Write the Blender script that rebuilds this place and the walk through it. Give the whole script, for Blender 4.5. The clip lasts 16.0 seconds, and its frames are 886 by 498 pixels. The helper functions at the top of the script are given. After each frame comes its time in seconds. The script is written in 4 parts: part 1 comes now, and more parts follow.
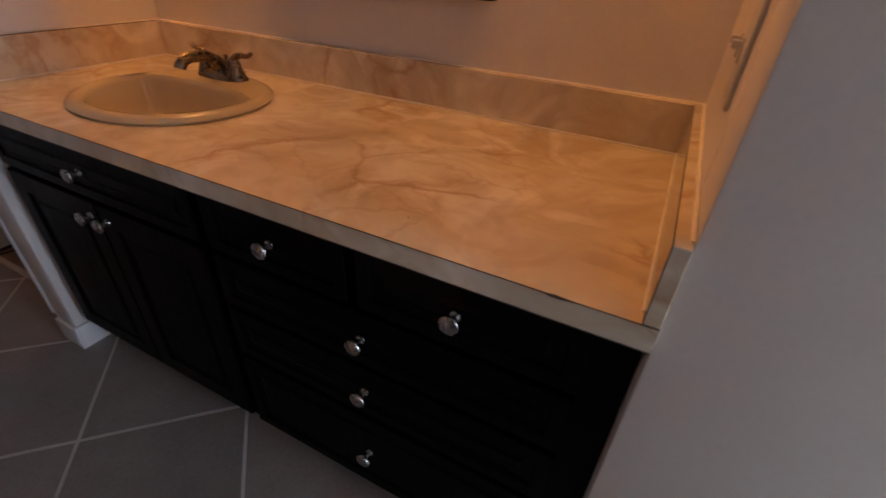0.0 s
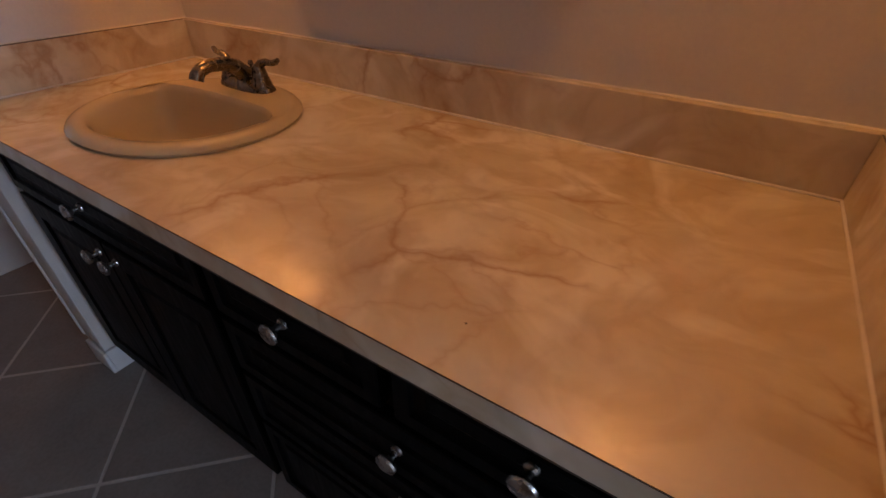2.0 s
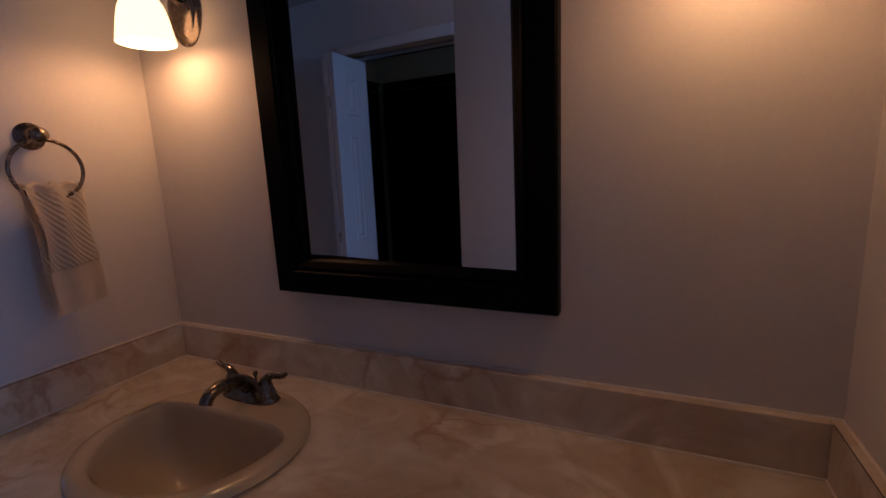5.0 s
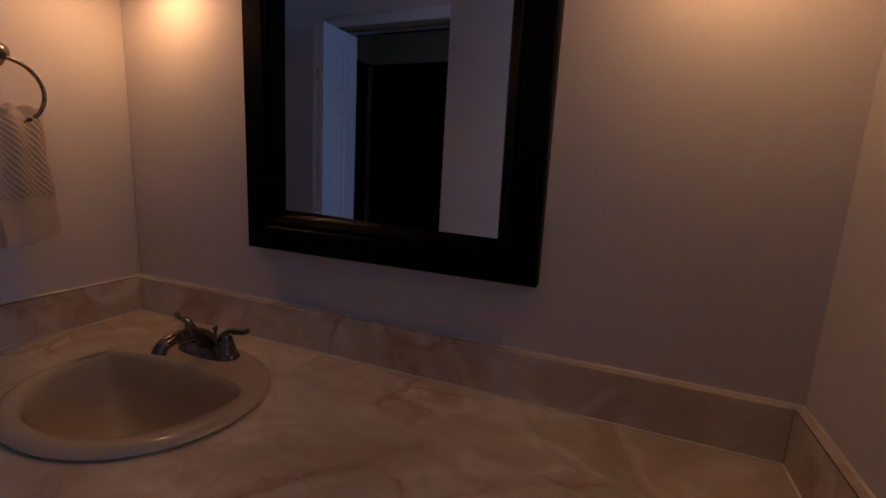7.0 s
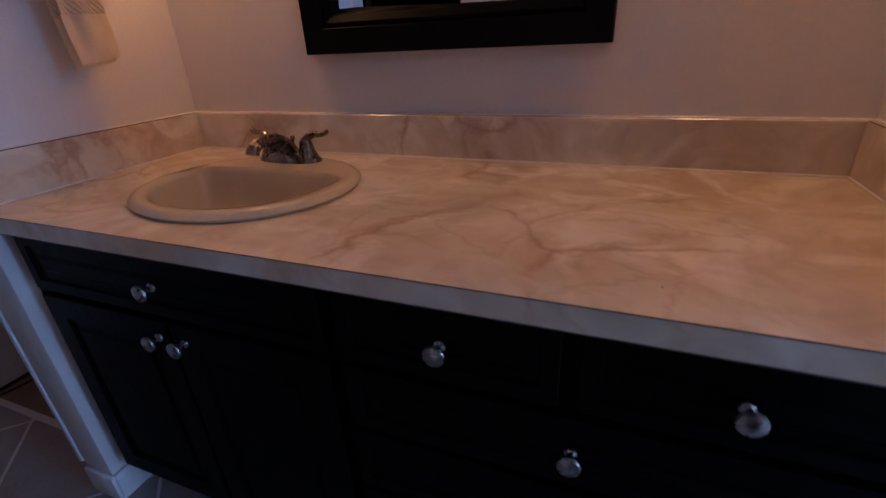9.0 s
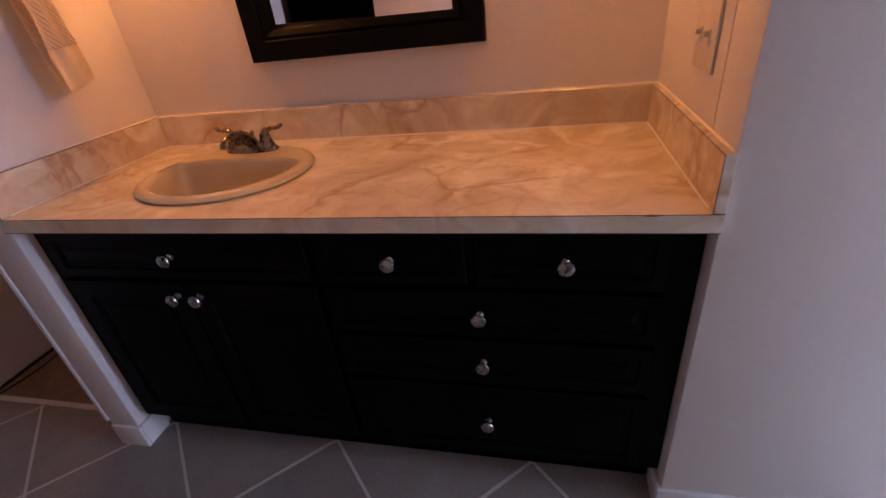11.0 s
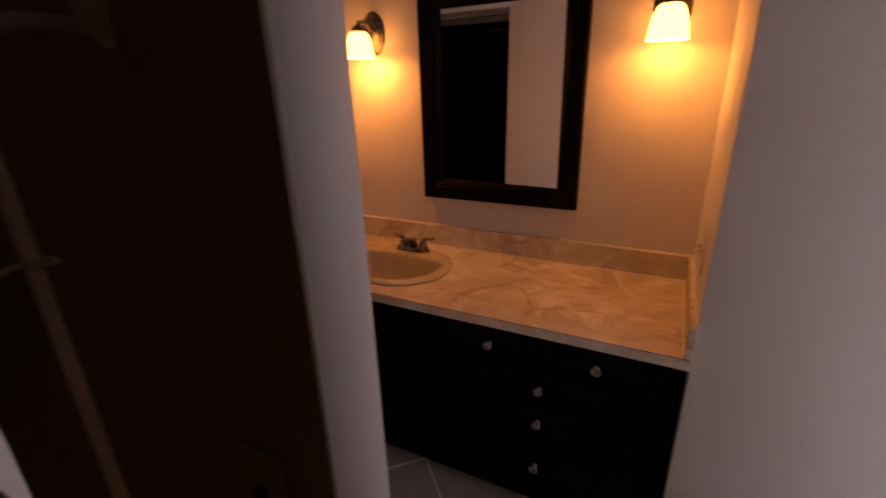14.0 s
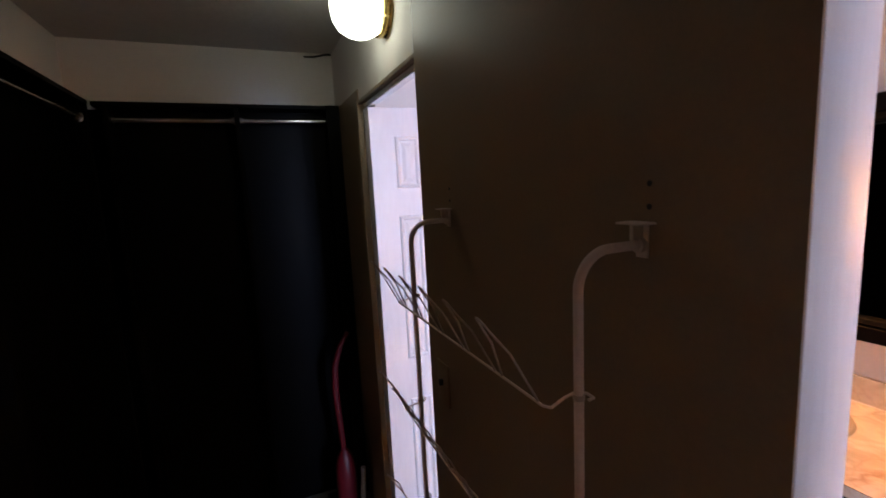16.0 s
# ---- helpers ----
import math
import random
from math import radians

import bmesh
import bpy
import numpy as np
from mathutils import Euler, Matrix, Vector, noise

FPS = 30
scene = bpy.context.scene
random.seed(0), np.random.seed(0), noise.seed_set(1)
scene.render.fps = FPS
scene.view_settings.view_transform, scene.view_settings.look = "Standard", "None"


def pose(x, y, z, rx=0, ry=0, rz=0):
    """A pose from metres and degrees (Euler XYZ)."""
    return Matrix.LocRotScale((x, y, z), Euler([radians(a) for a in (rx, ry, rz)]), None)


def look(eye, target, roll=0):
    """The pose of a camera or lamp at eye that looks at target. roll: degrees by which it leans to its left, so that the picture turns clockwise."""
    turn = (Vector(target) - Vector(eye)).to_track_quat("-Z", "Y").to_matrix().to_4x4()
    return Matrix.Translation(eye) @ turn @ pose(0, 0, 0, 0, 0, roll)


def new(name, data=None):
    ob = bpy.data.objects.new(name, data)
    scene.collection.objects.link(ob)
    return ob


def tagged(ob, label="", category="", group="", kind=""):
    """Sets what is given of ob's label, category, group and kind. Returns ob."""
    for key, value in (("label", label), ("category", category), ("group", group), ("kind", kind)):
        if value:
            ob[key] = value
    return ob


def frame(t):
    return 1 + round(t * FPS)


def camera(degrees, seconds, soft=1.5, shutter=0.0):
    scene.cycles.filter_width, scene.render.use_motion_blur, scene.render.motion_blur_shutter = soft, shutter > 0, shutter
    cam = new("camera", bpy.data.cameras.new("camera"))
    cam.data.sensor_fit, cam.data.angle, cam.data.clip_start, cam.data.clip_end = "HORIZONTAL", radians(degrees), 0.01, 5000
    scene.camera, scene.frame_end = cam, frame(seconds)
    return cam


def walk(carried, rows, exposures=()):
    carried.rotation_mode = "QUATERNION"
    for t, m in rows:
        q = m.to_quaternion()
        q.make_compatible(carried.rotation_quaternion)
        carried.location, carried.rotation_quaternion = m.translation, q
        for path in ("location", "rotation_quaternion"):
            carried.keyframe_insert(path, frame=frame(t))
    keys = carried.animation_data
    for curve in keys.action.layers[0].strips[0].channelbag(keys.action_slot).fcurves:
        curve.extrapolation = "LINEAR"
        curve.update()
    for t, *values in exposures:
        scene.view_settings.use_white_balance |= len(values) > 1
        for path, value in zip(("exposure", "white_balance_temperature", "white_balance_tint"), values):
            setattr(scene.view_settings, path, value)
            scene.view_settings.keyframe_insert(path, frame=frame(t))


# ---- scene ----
cam = camera(89.5, 16.0, soft=1.5, shutter=0.3)
PATH = [
    (0, (-0.039, -0.964, 1.148), (-0.797, 0.620, -0.022), 3.1),
    (0.5, (-0.037, -0.879, 1.164), (-1.037, 0.538, -0.038), 1.0),
    (1, (-0.072, -0.821, 1.150), (-1.068, 0.583, -0.070), 1.0),
    (1.5, (-0.102, -0.800, 1.144), (-1.068, 0.615, -0.089), 0.9),
    (2, (-0.176, -0.763, 1.144), (-1.095, 0.677, -0.094), 0.4),
    (2.5, (-0.279, -0.760, 1.172), (-1.139, 0.735, -0.042), -1.5),
    (3, (-0.293, -0.748, 1.196), (-1.150, 0.824, 0.079), -3.1),
    (3.5, (-0.281, -0.797, 1.279), (-1.163, 0.872, 0.337), -3.4),
    (4, (-0.277, -0.816, 1.308), (-1.154, 0.975, 0.615), -2.7),
    (4.5, (-0.271, -0.817, 1.355), (-1.155, 1.055, 0.947), -3.4),
    (7, (-0.286, -0.810, 1.280), (-1.050, 1.118, 0.891), 2.9),
    (7.5, (-0.301, -0.826, 1.250), (-1.034, 1.070, 0.683), 2.7),
    (8, (-0.346, -0.894, 1.201), (-1.075, 0.993, 0.599), 1.6),
    (8.5, (-0.404, -0.880, 1.128), (-1.139, 0.934, 0.340), 1.6),
    (9, (-0.383, -0.970, 1.092), (-1.107, 0.794, 0.188), -3.0),
    (11.5, (-0.212, -1.364, 1.240), (-0.571, 0.155, 0.344), -5.8),
    (12, (-0.150, -1.476, 1.302), (-0.480, 0.087, 0.472), -2.9),
    (12.5, (-0.105, -1.561, 1.360), (-0.389, 0.030, 0.566), -1.0),
    (13, (-0.093, -1.639, 1.411), (-0.392, -0.027, 0.669), -0.3),
    (13.5, (-0.106, -1.684, 1.466), (-0.491, -0.063, 0.784), 1.1),
    (14, (-0.104, -1.770, 1.562), (-0.877, -0.272, 0.931), -1.7),
    (14.5, (-0.117, -1.864, 1.611), (-1.257, -0.556, 1.116), -3.1),
    (15, (-0.124, -1.907, 1.642), (-1.445, -0.751, 1.243), -2.8),
    (15.5, (-0.131, -1.945, 1.676), (-1.647, -1.030, 1.352), -3.0),
    (16, (-0.131, -1.960, 1.693), (-1.772, -1.267, 1.438), -2.9),
]
LIGHT = [(0.0, 0.26, 8600, 7), (0.5, 0.18, 9900, 7), (1.0, 0.10, 11800, 6), (1.5, 0.07, 10100, 6), (2.0, 0.03, 7900, 5), (2.5, -0.05, 6000, 5), (3.0, -0.32, 5350, 4), (3.5, -0.2, 4950, 4), (4.0, -0.75, 4700, 4), (4.5, -1.2, 4600, 4),
         (7.0, -1.45, 4650, 4), (7.5, -1.15, 4700, 4), (8.0, -0.65, 4800, 4), (8.5, -0.05, 4850, 5), (9.0, 0.0, 5100, 8), (11.5, 0.82, 8500, 25), (12.0, 0.2, 9300, 26), (12.5, -0.1, 9700, 25), (13.5, -0.25, 10300, 23), (14.0, -0.1, 11400, 27), (14.5, 0.68, 11600, 27), (15.0, 1.36, 10000, 26), (15.5, 1.85, 8000, 18), (16.0, 1.98, 7300, 15)]
walk(cam, [(t, look(eye, target, roll)) for t, eye, target, roll in PATH], LIGHT)

# ---- light: two vanity sconces, one closet globe, daylight from the bedroom window ----
world = bpy.data.worlds.new("dusk")
scene.world = world
world.use_nodes = True
sky = world.node_tree.nodes.new("ShaderNodeTexSky")
sky.sky_type, sky.sun_disc = "NISHITA", False
sky.sun_elevation, sky.sun_rotation = radians(4), radians(60)
world.node_tree.links.new(sky.outputs[0], world.node_tree.nodes["Background"].inputs[0])
world.node_tree.nodes["Background"].inputs[1].default_value = 0.08

WARM = (1.0, 0.385, 0.125)
COOL = (0.41, 0.57, 1.0)
SCONCE_LEFT, SCONCE_RIGHT, WINDOW_POWER, GLOBE_GLOW, SHADE_GLOW = 3.7, 2.0, 190.0, 1.5, 9.0


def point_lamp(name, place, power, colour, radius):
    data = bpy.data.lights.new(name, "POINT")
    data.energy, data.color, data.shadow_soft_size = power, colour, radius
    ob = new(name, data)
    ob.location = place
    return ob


def area_lamp(name, matrix, power, colour, wide, high):
    data = bpy.data.lights.new(name, "AREA")
    data.energy, data.color, data.shape, data.size, data.size_y = power, colour, "RECTANGLE", wide, high
    ob = new(name, data)
    ob.matrix_world = matrix
    return ob


# ---- plan, in metres: x along the vanity, y from the camera to the mirror wall ----
TOP = 0.833                     # counter height
X0, X1 = -1.515, 0.0            # between the side splashes
WALL_L, WALL_R, WALL_B = -1.534, 0.019, 0.020
END = -0.545                    # where the alcove's side walls end
CEIL = 2.388
CL_V, CL_C = -1.447, -1.5295     # closet wall: vanity face, closet face
CL_F = -1.501                   # closet face of the wall round the first opening
O1 = (-2.033, -1.272)            # closet openings
O2 = (-0.3645, 0.325)
HEAD = 2.05
FAR = -2.575                     # closet end wall
BACK = -2.64                    # closet back wall
LEFT = -2.47                    # end wall of the vestibule

area_lamp("window_daylight", look((4.24, -0.05, 1.35), (0.0, -0.40, 1.1)), WINDOW_POWER, COOL, 2.9, 1.5)
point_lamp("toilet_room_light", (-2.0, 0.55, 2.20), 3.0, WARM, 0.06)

# ---- materials ----


def material(name):
    m = bpy.data.materials.new(name)
    m.use_nodes = True
    return m, m.node_tree, m.node_tree.nodes["Principled BSDF"]


def node(tree, kind, **values):
    n = tree.nodes.new(kind)
    for key, value in values.items():
        n.inputs[key.replace("_", " ")].default_value = value
    return n


def ramp(tree, source, stops):
    r = tree.nodes.new("ShaderNodeValToRGB")
    el = r.color_ramp.elements
    while len(el) < len(stops):
        el.new(0.5)
    for e, (p, c) in zip(el, stops):
        e.position, e.color = p, (c if len(c) == 4 else (*c, 1))
    tree.links.new(source, r.inputs[0])
    return r.outputs[0]


def mixed(tree, fac, a, b, blend="MIX"):
    n = tree.nodes.new("ShaderNodeMix")
    n.data_type, n.blend_type = "RGBA", blend
    for value, slot in ((fac, 0), (a, 6), (b, 7)):
        if hasattr(value, "is_output"):
            tree.links.new(value, n.inputs[slot])
        else:
            n.inputs[slot].default_value = value if slot == 0 else (*value, 1)
    return n.outputs[2]


def coords(tree, scale=(1, 1, 1)):
    c = tree.nodes.new("ShaderNodeTexCoord")
    mp = tree.nodes.new("ShaderNodeMapping")
    mp.inputs["Scale"].default_value = scale
    tree.links.new(c.outputs["Object"], mp.inputs[0])
    return mp.outputs[0]


def noise_of(tree, at, scale, detail=4.0, distortion=0.0, rough=0.55):
    n = node(tree, "ShaderNodeTexNoise", Scale=scale, Detail=detail, Roughness=rough, Distortion=distortion)
    tree.links.new(at, n.inputs["Vector"])
    return n.outputs[0]


def bump(tree, bsdf, height, strength, distance=0.01):
    b = node(tree, "ShaderNodeBump", Strength=strength, Distance=distance)
    tree.links.new(height, b.inputs["Height"])
    tree.links.new(b.outputs[0], bsdf.inputs["Normal"])


def surface(name, a, b, rough=0.6, metal=0.0, big=2.0, fine=60.0, relief=0.1, stretch=(1, 1, 1), wear=0.12, spec=0.5):
    """A plain coloured surface: slow stains from colour a to b, fine grain, gloss that varies and slight relief."""
    m, tree, bsdf = material(name)
    at = coords(tree, stretch)
    slow, grain = noise_of(tree, at, big, 3.0), noise_of(tree, at, fine, 5.0)
    col = mixed(tree, ramp(tree, slow, [(0.32, (0, 0, 0)), (0.68, (1, 1, 1))]), a, b)
    col = mixed(tree, wear, col, ramp(tree, grain, [(0.35, (0.25, 0.25, 0.25)), (0.65, (1, 1, 1))]), "MULTIPLY")
    tree.links.new(col, bsdf.inputs["Base Color"])
    tree.links.new(ramp(tree, grain, [(0.3, (rough * 0.82,) * 3), (0.7, (min(1, rough * 1.18),) * 3)]), bsdf.inputs["Roughness"])
    bsdf.inputs["Metallic"].default_value = metal
    bsdf.inputs["Specular IOR Level"].default_value = spec
    if relief:
        bump(tree, bsdf, grain, relief, 0.002)
    return m


def laminate():
    """Cream and tan marble-pattern laminate with short branching brown veins and a satin gloss."""
    m, tree, bsdf = material("marble_laminate")
    at = coords(tree, (1.0, 1.2, 1.0))

    def warped(scale, amount, detail=2.0):
        w = node(tree, "ShaderNodeTexNoise", Scale=scale, Detail=detail, Roughness=0.5)
        tree.links.new(at, w.inputs["Vector"])
        add = tree.nodes.new("ShaderNodeVectorMath")
        add.operation = "MULTIPLY_ADD"
        tree.links.new(w.outputs["Color"], add.inputs[0])
        add.inputs[1].default_value = (amount,) * 3
        tree.links.new(at, add.inputs[2])
        return add.outputs[0]
    flow = warped(2.2, 0.34)
    cloud = noise_of(tree, flow, 4.2, 4.0, 0.5, 0.5)
    col = ramp(tree, cloud, [(0.28, (0.52, 0.415, 0.280)), (0.44, (0.62, 0.525, 0.375)), (0.58, (0.68, 0.600, 0.445)), (0.76, (0.76, 0.700, 0.565))])
    rose = noise_of(tree, at, 2.6, 3.0, 0.4)
    col = mixed(tree, ramp(tree, rose, [(0.44, (0, 0, 0)), (0.72, (0.5,) * 3)]), col, (0.60, 0.46, 0.345))
    pale = noise_of(tree, flow, 6.5, 3.0, 1.0, 0.5)
    col = mixed(tree, ramp(tree, pale, [(0.50, (0, 0, 0)), (0.66, (0.70,) * 3)]), col, (0.82, 0.76, 0.64))
    mottle = noise_of(tree, flow, 15.0, 3.0, 0.8, 0.5)
    col = mixed(tree, 0.48, col, ramp(tree, mottle, [(0.36, (0.78, 0.72, 0.66)), (0.56, (1, 1, 1))]), "MULTIPLY")
    gate = noise_of(tree, at, 3.4, 2.0)
    bend = warped(4.2, 0.34, 6.0)
    for scale, width, depth, tone, lo in ((3.3, 0.046, 0.72, (0.40, 0.235, 0.135), 0.46), (6.8, 0.060, 0.42, (0.45, 0.29, 0.18), 0.49)):
        vor = node(tree, "ShaderNodeTexVoronoi", Scale=scale)
        vor.feature = "DISTANCE_TO_EDGE"
        tree.links.new(bend, vor.inputs["Vector"])
        thin = ramp(tree, vor.outputs["Distance"], [(0.0, (1, 1, 1)), (width * 0.3, (0.55,) * 3), (width, (0, 0, 0))])
        vein = mixed(tree, 1.0, thin, ramp(tree, gate, [(lo, (0, 0, 0)), (lo + 0.16, (depth,) * 3)]), "MULTIPLY")
        col = mixed(tree, vein, col, tone)
    tree.links.new(col, bsdf.inputs["Base Color"])
    fine = noise_of(tree, at, 220.0, 3.0)
    tree.links.new(ramp(tree, fine, [(0.3, (0.085,) * 3), (0.7, (0.12,) * 3)]), bsdf.inputs["Roughness"])
    bsdf.inputs["Specular IOR Level"].default_value = 0.85
    bump(tree, bsdf, fine, 0.015, 0.001)
    return m


def tile_material():
    """Taupe matt porcelain, each tile slightly different."""
    m, tree, bsdf = material("taupe_tile")
    at = coords(tree)
    slow, fine = noise_of(tree, at, 5.0, 5.0, 0.5), noise_of(tree, at, 90.0, 4.0)
    col = ramp(tree, slow, [(0.3, (0.235, 0.205, 0.185)), (0.5, (0.275, 0.240, 0.217)), (0.72, (0.310, 0.275, 0.250))])
    info = tree.nodes.new("ShaderNodeObjectInfo")
    col = mixed(tree, 0.5, col, ramp(tree, info.outputs["Random"], [(0, (0.82, 0.82, 0.82)), (1, (1, 1, 1))]), "MULTIPLY")
    col = mixed(tree, 0.25, col, ramp(tree, fine, [(0.35, (0.5,) * 3), (0.6, (1, 1, 1))]), "MULTIPLY")
    tree.links.new(col, bsdf.inputs["Base Color"])
    bsdf.inputs["Roughness"].default_value = 0.48
    bump(tree, bsdf, fine, 0.12, 0.002)
    return m


def glowing(name, colour, strength, face=(0.9, 0.88, 0.84)):
    m, tree, bsdf = material(name)
    bsdf.inputs["Base Color"].default_value = (*face, 1)
    bsdf.inputs["Roughness"].default_value = 0.35
    bsdf.inputs["Emission Color"].default_value = (*colour, 1)
    bsdf.inputs["Emission Strength"].default_value = strength
    return m


def towel_material():
    """Cream terry cotton with diagonal raised cords."""
    m, tree, bsdf = material("cream_terry")
    at = coords(tree)
    fuzz = noise_of(tree, at, 420.0, 3.0)
    col = mixed(tree, ramp(tree, noise_of(tree, at, 14.0), [(0.3, (0, 0, 0)), (0.7, (1, 1, 1))]), (0.87, 0.76, 0.60), (0.90, 0.80, 0.65))
    col = mixed(tree, 0.2, col, ramp(tree, fuzz, [(0.35, (0.55,) * 3), (0.6, (1, 1, 1))]), "MULTIPLY")
    tree.links.new(col, bsdf.inputs["Base Color"])
    bsdf.inputs["Roughness"].default_value = 0.95
    bump(tree, bsdf, fuzz, 0.2, 0.002)
    return m


PAINT = surface("wall_paint", (0.70, 0.66, 0.61), (0.73, 0.69, 0.64), 0.62, big=1.3, fine=140, relief=0.16, wear=0.05, spec=0.35)
CEILING = surface("textured_ceiling", (0.50, 0.485, 0.455), (0.55, 0.53, 0.50), 0.85, big=2.0, fine=38, relief=0.9, wear=0.10, spec=0.2)
TRIM = surface("white_trim", (0.74, 0.73, 0.71), (0.77, 0.76, 0.74), 0.40, big=3.0, fine=90, relief=0.05, wear=0.05)
DOOR = surface("white_door_paint", (0.74, 0.73, 0.72), (0.78, 0.77, 0.76), 0.42, big=3.0, fine=70, relief=0.10, stretch=(1, 1, 0.15), wear=0.06)
BROWN = surface("brown_paint", (0.235, 0.160, 0.088), (0.260, 0.178, 0.098), 0.42, big=1.6, fine=130, relief=0.18, wear=0.10)
LAMINATE = laminate()
ESPRESSO = surface("espresso_wood", (0.0012, 0.0010, 0.0010), (0.0020, 0.0017, 0.0016), 0.44, big=6.0, fine=70, relief=0.05, stretch=(1, 1, 0.12), wear=0.2, spec=0.06)
BLACKWOOD = surface("black_wood", (0.0012, 0.0011, 0.0011), (0.0022, 0.0020, 0.0020), 0.46, big=4.0, fine=60, relief=0.05, stretch=(1, 1, 0.1), wear=0.2, spec=0.05)
FRAMEWOOD = surface("black_frame_wood", (0.0022, 0.0020, 0.0019), (0.0034, 0.0029, 0.0027), 0.42, big=8.0, fine=60, relief=0.02, wear=0.1, spec=0.07)
NICKEL = surface("brushed_nickel", (0.40, 0.375, 0.35), (0.45, 0.42, 0.39), 0.28, 1.0, big=30, fine=120, relief=0.0, wear=0.03)
BRONZE = surface("antique_nickel", (0.215, 0.172, 0.132), (0.25, 0.205, 0.16), 0.26, 1.0, big=25, fine=90, relief=0.0, wear=0.03)
BRASS = surface("polished_brass", (0.75, 0.56, 0.22), (0.80, 0.62, 0.28), 0.16, 1.0, big=20, fine=200, relief=0.02)
PORCELAIN = surface("bone_porcelain", (0.53, 0.435, 0.28), (0.56, 0.46, 0.30), 0.06, big=3.0, fine=120, relief=0.0, wear=0.02, spec=0.6)
GLOSSWHITE = surface("gloss_white_paint", (0.80, 0.79, 0.78), (0.84, 0.83, 0.82), 0.42, big=3.0, fine=110, relief=0.10, stretch=(1, 1, 0.08), wear=0.05)
TAN = surface("tan_paint", (0.27, 0.205, 0.125), (0.30, 0.23, 0.145), 0.5, big=3, fine=100, relief=0.08)
SEAM = surface("laminate_core_edge", (0.050, 0.036, 0.028), (0.075, 0.055, 0.042), 0.6, big=20, fine=120, relief=0.05)
CAULK = surface("pale_caulk", (0.74, 0.68, 0.58), (0.80, 0.74, 0.64), 0.5, big=20, fine=100, relief=0.2)
TILE = tile_material()
GROUT = surface("pale_grout", (0.56, 0.52, 0.48), (0.64, 0.60, 0.56), 0.9, big=9, fine=160, relief=0.5, wear=0.2)
VINYL = surface("brown_stone_vinyl", (0.16, 0.115, 0.075), (0.25, 0.185, 0.125), 0.45, big=9, fine=45, relief=0.1, wear=0.3)
TOWEL = towel_material()
# the rack's white wire again, with the loops' shade put into the colour
SHADED_WIRE = surface("shaded_coated_wire", (0.46, 0.385, 0.325), (0.52, 0.435, 0.37), 0.42, big=20, fine=120, relief=0.05)
WIRE = surface("white_coated_wire", (0.72, 0.60, 0.51), (0.78, 0.66, 0.56), 0.42, big=20, fine=120, relief=0.05)
PLASTIC = surface("ivory_plastic", (0.66, 0.60, 0.50), (0.70, 0.64, 0.54), 0.38, big=20, fine=120, relief=0.03)
BLACKPLASTIC = surface("black_plastic", (0.010, 0.010, 0.011), (0.016, 0.016, 0.017), 0.45, big=20, fine=120, relief=0.05)
RED = surface("red_plastic", (0.11, 0.005, 0.010), (0.14, 0.007, 0.012), 0.42, big=12, fine=90, relief=0.03)
WHITEPLASTIC = surface("white_plastic", (0.72, 0.71, 0.70), (0.76, 0.75, 0.74), 0.4, big=12, fine=90, relief=0.03)
STEEL = surface("dull_steel", (0.56, 0.55, 0.54), (0.62, 0.61, 0.60), 0.18, 1.0, big=20, fine=150, relief=0.04)
CARPET = surface("beige_carpet", (0.26, 0.22, 0.18), (0.32, 0.275, 0.225), 0.98, big=4, fine=300, relief=0.8, wear=0.35, spec=0.1)
SHADE = glowing("frosted_shade_glass", (1.0, 0.44, 0.145), SHADE_GLOW)
BULB = glowing("lit_bulb", (1.0, 0.55, 0.22), 14.0)
GLOBE = glowing("white_globe_glass", (0.86, 1.0, 0.93), GLOBE_GLOW)
mirror_m, _tree, _b = material("mirror_glass")
_b.inputs["Base Color"].default_value = (0.86, 0.87, 0.86, 1)
_b.inputs["Metallic"].default_value, _b.inputs["Roughness"].default_value = 1.0, 0.015
MIRROR = mirror_m
glass_m, _tree, _b = material("window_glass")
_b.inputs["Transmission Weight"].default_value, _b.inputs["Roughness"].default_value = 1.0, 0.02
GLASS = glass_m

# ---- mesh tools ----
BASE = {}


def box(bm, x0, x1, y0, y1, z0, z1, bevel=0.0, seg=2):
    vs = [bm.verts.new((x, y, z)) for x in (x0, x1) for y in (y0, y1) for z in (z0, z1)]
    fs = [bm.faces.new([vs[i] for i in q]) for q in ((0, 1, 3, 2), (4, 6, 7, 5), (0, 4, 5, 1), (2, 3, 7, 6), (0, 2, 6, 4), (1, 5, 7, 3))]
    if bevel:
        edges = list({e for f in fs for e in f.edges})
        bmesh.ops.bevel(bm, geom=edges, offset=bevel, segments=seg, affect="EDGES", profile=0.5)
    return bm


def boxed(x0, x1, y0, y1, z0, z1, bevel=0.0, seg=2):
    return box(bmesh.new(), x0, x1, y0, y1, z0, z1, bevel, seg)


